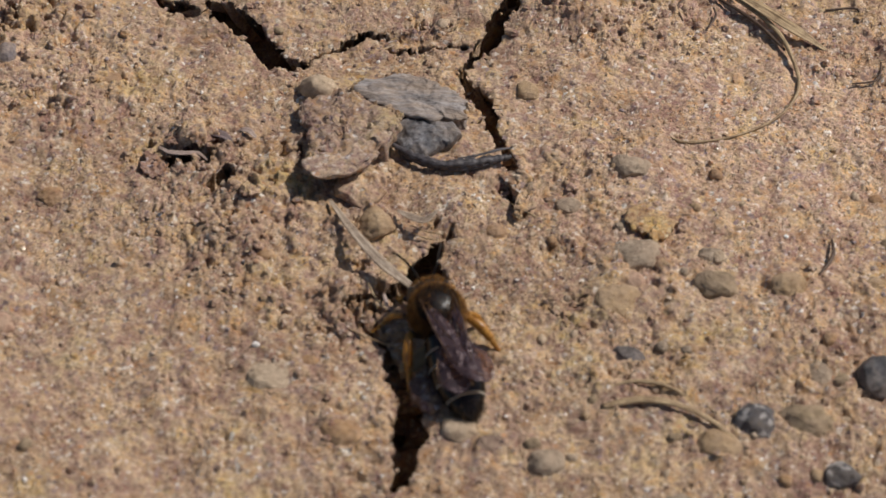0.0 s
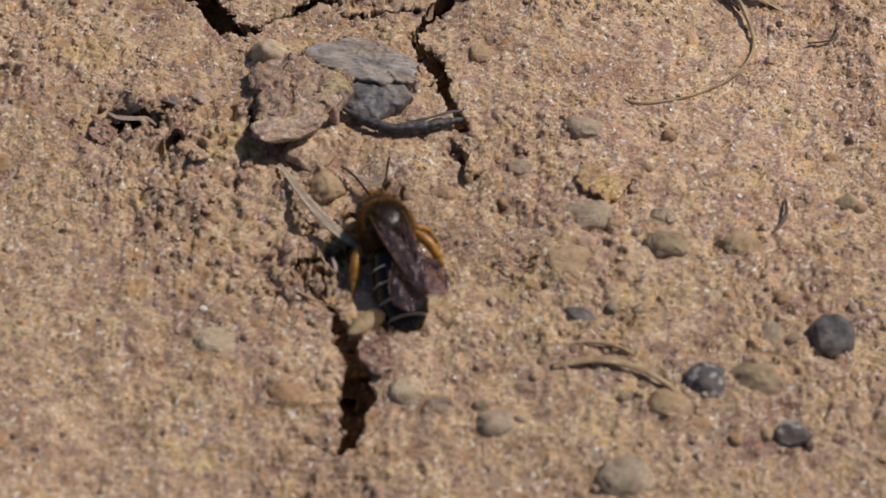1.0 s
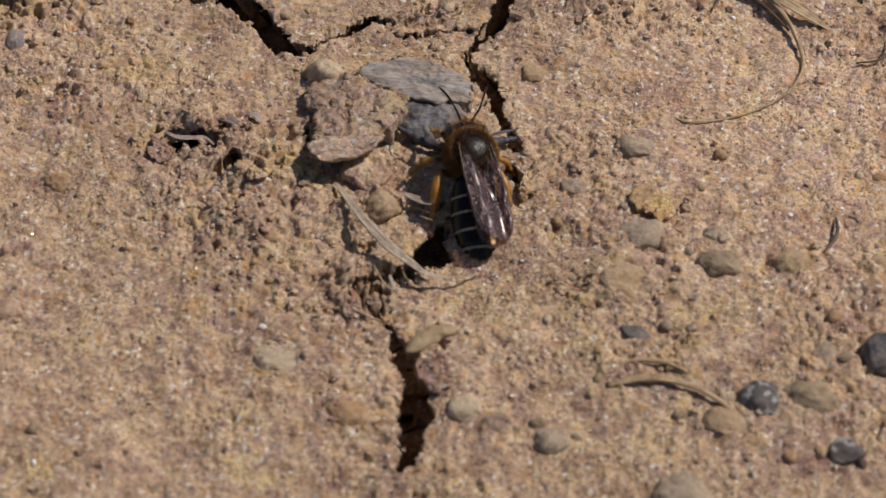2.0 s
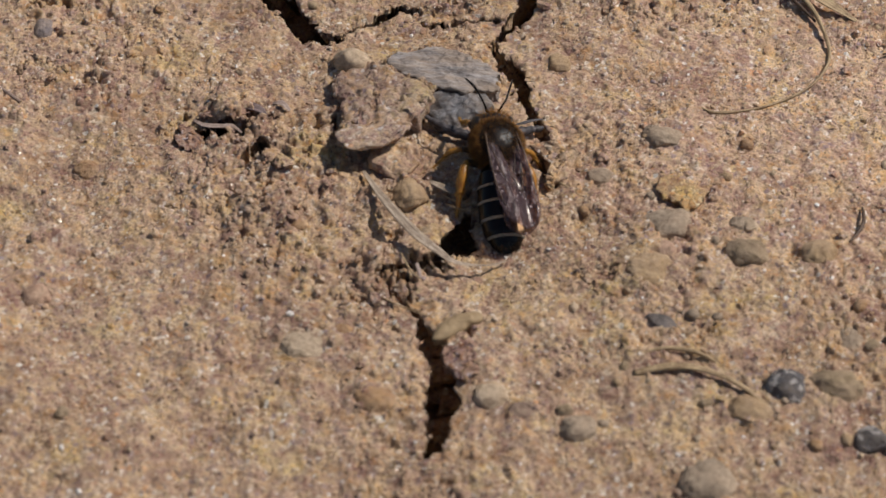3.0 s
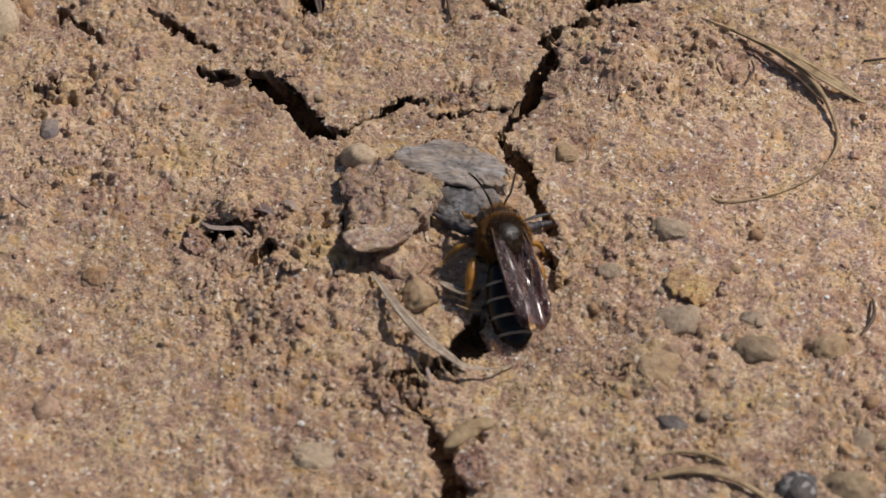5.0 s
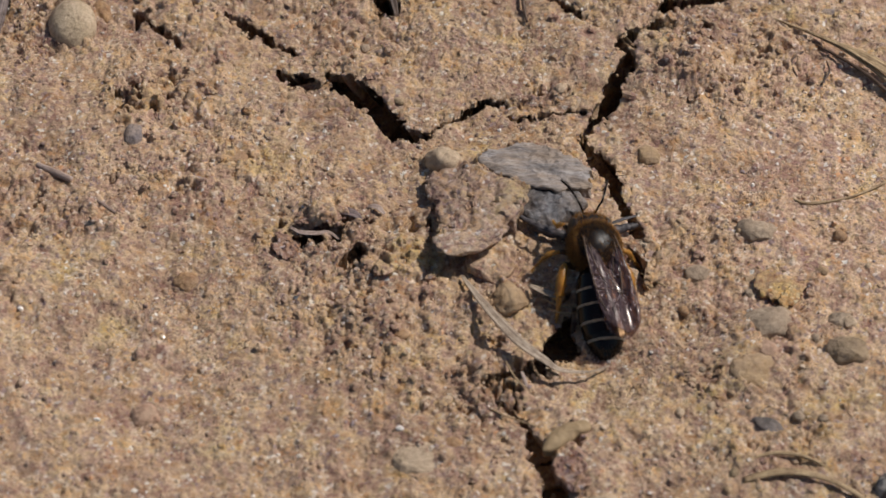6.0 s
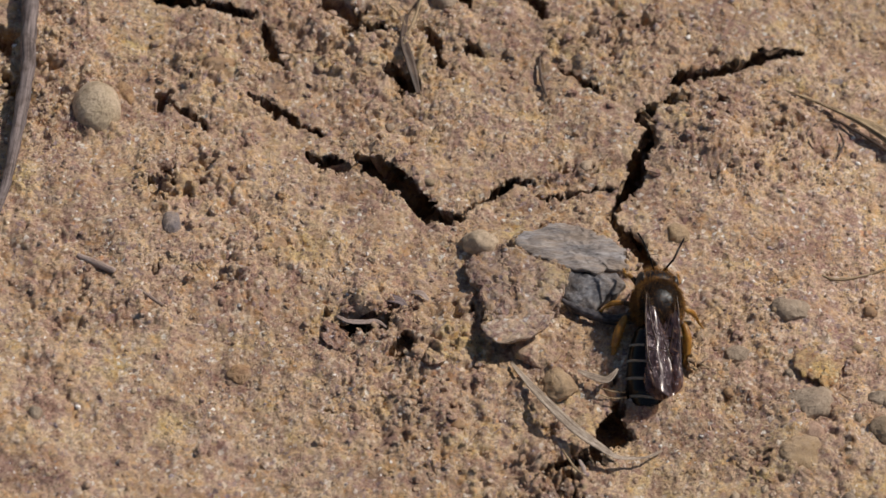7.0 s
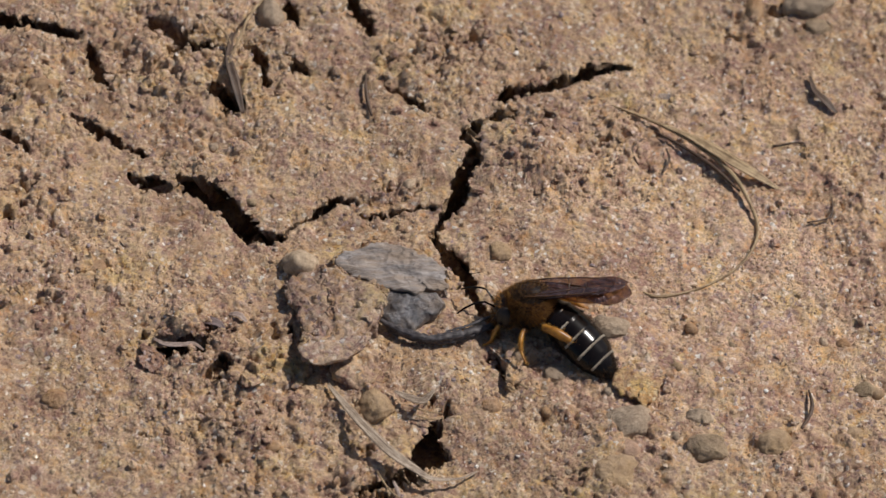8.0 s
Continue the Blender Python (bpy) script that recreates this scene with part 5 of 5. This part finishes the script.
def wing_mesh(name, lead, trail, seed):
    """A thin corrugated wing along +x from its hinge; lead and trail: rows of x, y for its two edges."""
    a, b = rounded([(1.13 * x, 1.08 * y) for x, y in lead], 8), rounded([(1.13 * x, 1.08 * y) for x, y in trail], 8)
    n, k = len(a), 9
    verts, faces = [], []
    for face in (0.012, -0.012):
        for i in range(n):
            for j in range(k + 1):
                p = a[i] + (b[i] - a[i]) * j / k
                z = 0.09 * math.sin(p[1] * 4.2 + 0.5) * min(1, p[0] / 1.5) + 0.09 * noise.noise(Vector((p[0] * 0.9, p[1] * 1.2, seed)))
                verts.append((p[0], p[1], z + face))
    w, half = k + 1, n * (k + 1)
    for i in range(n - 1):
        for j in range(k):
            q = i * w + j
            faces.append((q, q + w, q + w + 1, q + 1))
            faces.append((half + q, half + q + 1, half + q + w + 1, half + q + w))
    for i in range(n - 1):
        faces.append((i * w, half + i * w, half + (i + 1) * w, (i + 1) * w))
        q = i * w + k
        faces.append((q, q + w, half + q + w, half + q))
    for j in range(k):
        q = (n - 1) * w + j
        faces.append((q, q + 1, half + q + 1, half + q))
        faces.append((j, half + j, half + j + 1, j + 1))
    return mesh_from(name, verts, faces, [MEMBRANE])


FORE_LEAD = [(0, 0.10), (1.2, 0.26), (2.6, 0.40), (4.0, 0.46), (5.0, 0.30), (5.55, -0.15), (5.75, -0.62)]
FORE_TRAIL = [(0, -0.12), (1.2, -0.46), (2.6, -0.98), (4.0, -1.52), (5.0, -1.52), (5.5, -1.18), (5.73, -0.76)]
HIND_LEAD = [(0, 0.06), (0.9, 0.16), (1.9, 0.20), (2.9, 0.18), (3.7, -0.02), (4.1, -0.35)]
HIND_TRAIL = [(0, -0.10), (0.9, -0.62), (1.9, -1.0), (2.9, -1.12), (3.7, -0.86), (4.08, -0.45)]


def veins(wing, lines):
    for pts in lines:
        part("vein", tube("vein", [(x, y, 0.02 + 0.07 * math.sin(y * 4.2 + 0.5) * min(1, x / 1.5), w) for x, y, w in pts], DARK_LEG, 4), wing)


def mirrored(rows):
    return [(x, -y) for x, y in rows]


wings = []
for s in (-1, 1):
    turn = (lambda r: r) if s > 0 else mirrored
    fore = part("forewing", wing_mesh("forewing", turn(FORE_LEAD), turn(FORE_TRAIL), s + 3), bee, "smoky brown glossy forewing")
    veins(fore, [[(x, s * y, w) for x, y, w in row] for row in (
        [(0.0, 0.06, 0.12), (1.2, 0.24, 0.09), (2.6, 0.34, 0.08), (4.0, 0.38, 0.06), (5.0, 0.22, 0.04)],
        [(0.1, -0.03, 0.08), (1.4, -0.02, 0.06), (2.6, -0.12, 0.06), (3.6, -0.30, 0.05), (4.6, -0.55, 0.03)],
        [(0.1, -0.06, 0.07), (1.4, -0.30, 0.05), (2.6, -0.58, 0.05), (3.6, -0.95, 0.05), (4.5, -1.25, 0.03)],
        [(2.5, 0.34, 0.05), (2.7, 0.02, 0.05), (2.6, -0.56, 0.05)], [(3.5, 0.38, 0.05), (3.7, -0.2, 0.04), (3.5, -0.9, 0.04)])])
    hind = part("hindwing", wing_mesh("hindwing", turn(HIND_LEAD), turn(HIND_TRAIL), s + 8), bee, "smoky brown glossy hindwing")
    veins(hind, [[(x, s * y, w) for x, y, w in row] for row in (
        [(0.0, 0.04, 0.08), (1.2, 0.14, 0.06), (2.6, 0.16, 0.04)], [(0.1, -0.03, 0.06), (1.4, -0.35, 0.05), (2.6, -0.62, 0.03)])])
    wings.append((s, fore, hind))

# legs: femur on the body, tibia and tarsus on it
LEGS = [
    ((0.62, 1.05, -0.85), [(0, 0, 0, 0.34), (0.35, 0.35, -0.15, 0.40), (0.75, 0.75, 0.05, 0.30)], [(0.75, 0.75, 0.05, 0.26), (0.85, 1.0, -0.4, 0.30), (0.9, 1.15, -0.85, 0.20)],
     [(0.9, 1.15, -0.85, 0.16), (0.95, 1.4, -1.1, 0.12), (1.0, 1.65, -1.2, 0.07)], False),
    ((0.72, 0.05, -0.92), [(0, 0, 0, 0.36), (0.6, 0.12, 0.05, 0.40), (1.15, 0.25, 0.15, 0.30)], [(1.15, 0.25, 0.15, 0.26), (1.65, 0.35, -0.2, 0.36), (2.0, 0.30, -0.65, 0.24)],
     [(2.0, 0.30, -0.65, 0.19), (2.35, 0.10, -1.0, 0.14), (2.7, -0.1, -1.15, 0.07)], False),
    ((0.72, -0.95, -0.80), [(0, 0, 0, 0.40), (0.55, 0.05, 0.15, 0.46), (1.05, 0.10, 0.35, 0.36)], [(1.05, 0.10, 0.35, 0.34), (1.35, -0.75, 0.2, 0.62), (1.48, -1.65, -0.25, 0.48)],
     [(1.48, -1.65, -0.25, 0.34), (1.52, -2.25, -0.65, 0.28), (1.6, -2.8, -0.95, 0.14), (1.72, -3.2, -1.15, 0.07)], True),
]


def along_roots(pts, count, rad, seed):
    rng = np.random.RandomState(seed)
    p = rounded(pts, 8)
    out = []
    for _ in range(count):
        q = p[rng.randint(len(p))]
        d = Vector(rng.normal(0, 1, 3)).normalized()
        out.append((Vector(q[:3]) + d * q[3] * rad, d))
    return out


legs = []
for s in (-1, 1):
    for n, (at, femur, tibia, tarsus, hind) in enumerate(LEGS):
        side = lambda rows: [(s * x, y, z, w * 0.95) for x, y, z, w in rows]
        leg = part("leg", tube("leg", side(femur), DARK_LEG), bee, "dark-thighed golden leg", (s * at[0], at[1], at[2]))
        part("tibia", tube("tibia", side(tibia), GOLD), leg, "golden-orange shin")
        part("tarsus", tube("tarsus", side(tarsus), GOLD), leg, "golden-orange foot")
        roots = along_roots(side(tibia), 420 if hind else 200, 0.42, n + 5) + along_roots(side(tarsus), 160, 0.42, n + 9)
        part("leg_fur", hair("leg_fur", roots, GOLD_FUR, 0.26 if hind else 0.16, 0.009, (0, -0.6, -0.2), n + 11), leg, "golden leg hair")
        legs.append((s, n, leg))

# seconds, x, y, z (millimetres), pitch, roll, heading
BEE = [
    (0, -1.62, -2.86, 2.00, 8.4, 0.0, 18.1),
    (0.3, -0.64, -0.63, 2.06, 10.6, 0.0, 7.4),
    (0.5, 0.14, -0.18, 1.98, 9.4, 0.0, -0.6),
    (0.7, 0.32, -0.02, 1.99, 12.6, 0.0, 1.8),
    (1, -1.77, 0.64, 1.94, 12.9, 0.0, 19.1),
    (1.2, -1.12, 1.23, 1.90, 19.2, 0.0, 17.6),
    (1.5, -1.14, 4.17, 1.94, 23.2, 4.0, 20.4),
    (1.7, -0.69, 7.36, 2.31, 21.9, 8.0, 13.6),
    (2.8, -0.31, 7.38, 2.31, 16.8, 10.0, 11.3),
    (3, -0.50, 7.24, 2.31, 17.4, 10.0, 12.0),
    (3.5, -0.60, 7.41, 2.31, 19.7, 10.0, 14.1),
    (4, -0.67, 7.50, 2.31, 17.0, 10.0, 13.6),
    (4.2, -0.49, 7.50, 2.32, 16.4, 10.0, 12.8),
    (5.5, -0.64, 7.59, 2.33, 18.9, 10.0, 14.8),
    (6, -0.53, 7.26, 2.33, 16.1, 9.0, 10.8),
    (6.5, -0.33, 7.99, 2.34, 20.8, 8.0, 3.6),
    (7, 0.59, 9.16, 2.54, 19.9, 5.0, -4.1),
    (7.2, 0.94, 10.38, 3.80, 19.8, 0.0, 3.3),
    (7.3, 4.53, 15.20, 5.70, 1.4, 5.0, 1.8),
    (7.4, 10.43, 15.49, 5.10, 11.5, 25.0, 74.7),
    (7.5, 7.65, 12.33, 3.50, 13.5, 25.0, 75.0),
    (7.6, 7.44, 12.39, 3.20, 11.5, 22.0, 74.1),
    (7.7, 6.18, 10.40, 2.50, 0.5, 18.0, 68.0),
    (7.8, 4.76, 10.95, 2.00, -3.2, 20.0, 78.0),
    (8, 4.20, 11.15, 1.80, -8.0, 22.0, 78.0),
]
# seconds, sweep (90: folded back), raise, twist: the two sides' wings
WINGS = [(0.0, 99, 93, 4, 2), (0.5, 98, 92, 4, 2), (0.8, 102, 92, 4, 2), (1.2, 104, 91, 4, 2), (1.5, 98, 91, 2, 1), (1.7, 97, 84, 3, 0), (2.8, 97, 82, 3, 0), (5.5, 97, 82, 3, 0), (6.9, 96, 84, 3, 0), (7.1, 93, 90, 4, 4), (7.2, 62, 30, -25, 2), (7.3, 24, 8, -72, 10), (7.4, 60, 52, -35, 30),
         (7.5, -22, 38, -44, 80), (7.6, -48, 26, -4, 78), (7.7, 20, 40, -55, 34), (7.8, 94, 86, 4, 4), (8.0, 96, 91, 3, 2)]
# seconds, abdomen's tilt, abdomen's sideways turn
ABDOMEN = [(0, 1, 2), (0.3, 3, 0), (0.5, 2, -1), (0.7, 3, -1), (1, 4, -3), (1.2, 5, -1), (1.5, 5, -3), (1.7, 6, 2), (2.8, 4, 2), (3, 5, 2), (3.5, 6, 2), (4, 5, 2), (4.2, 5, 2),
           (5.5, 6, 1), (6, 5, 1), (6.5, 6, 1), (7, 6, -1), (7.2, 2, -2), (7.3, 1, 0), (7.4, 12, 1), (7.5, 15, 1), (7.6, 11, 1), (7.7, 14, -42), (7.8, 20, -24), (8, 32, -28)]


# in flight the wings beat about these places, up and down by turns
FLIGHT = [row for row in WINGS if 7.15 < row[0] < 7.75]
WINGS = sorted(WINGS + [(t + d, a, b, c - (-1) ** n * 1700 * d, e - (-1) ** n * 1700 * d) for n, (t, a, b, c, e) in enumerate(FLIGHT) for d in (-1 / FPS, 1 / FPS)])


def wing_pose(s, sweep_by, lift, hind):
    at = (s * 0.86, 0.35 if not hind else -0.2, 1.02 if not hind else 0.93)
    folded = max(0.0, min(1.0, (sweep_by - 40) / 45))
    back = -s * (sweep_by + (0 if hind else 2.5 * folded))
    m = pose(at[0] * MM, at[1] * MM, at[2] * MM, 0, 0, back if s > 0 else 180 + back)
    return m @ pose(0, 0, 0, 0, -lift - (1.5 if hind else 2.0) * folded, 0) @ pose(0, 0, 0, (15 if s > 0 else -11) * folded, 0, 0)


def motions():
    walk(bee, [(t, pose(x * MM, y * MM, z * MM, rx, ry, rz)) for t, x, y, z, rx, ry, rz in BEE])
    walk(abdomen, [(t, pose(0, -1.0 * MM, -0.05 * MM, a, 0, b)) for t, a, b in ABDOMEN])
    for s, fore, hind in wings:
        walk(fore, [(t, wing_pose(s, a if s < 0 else b, c if s < 0 else d, False)) for t, a, b, c, d in WINGS])
        walk(hind, [(t, wing_pose(s, (a if s < 0 else b) + (12 if a < 75 else 3 if s < 0 else 9), (c if s < 0 else d) - 2, True)) for t, a, b, c, d in WINGS])
    for s, n, leg in legs:
        home = Vector(LEGS[n][0])
        rows = []
        for k in range(33):
            t = k * 0.25
            gait = 1.0 if t < 1.75 else 0.0
            if 7.1 < t < 7.7:
                a, b = -18, 26
            else:
                a, b = gait * 16 * math.sin(t * 12 + n * 2.1 + (s > 0) * 3.1), gait * 8 * math.cos(t * 12 + n * 2.1 + (s > 0) * 3.1)
                if 2.5 < t < 7.2 and n == 0:
                    a = 6 * math.sin(t * 7 + s)
            if n == 1 and 1.6 < t < 7.1:
                a -= 10
            if n == 2 and t < 1.75:
                a += 15
            rows.append((t, pose(s * home.x * MM, home.y * MM, home.z * MM, 0, s * b, a * s)))
        walk(leg, rows)


motions()
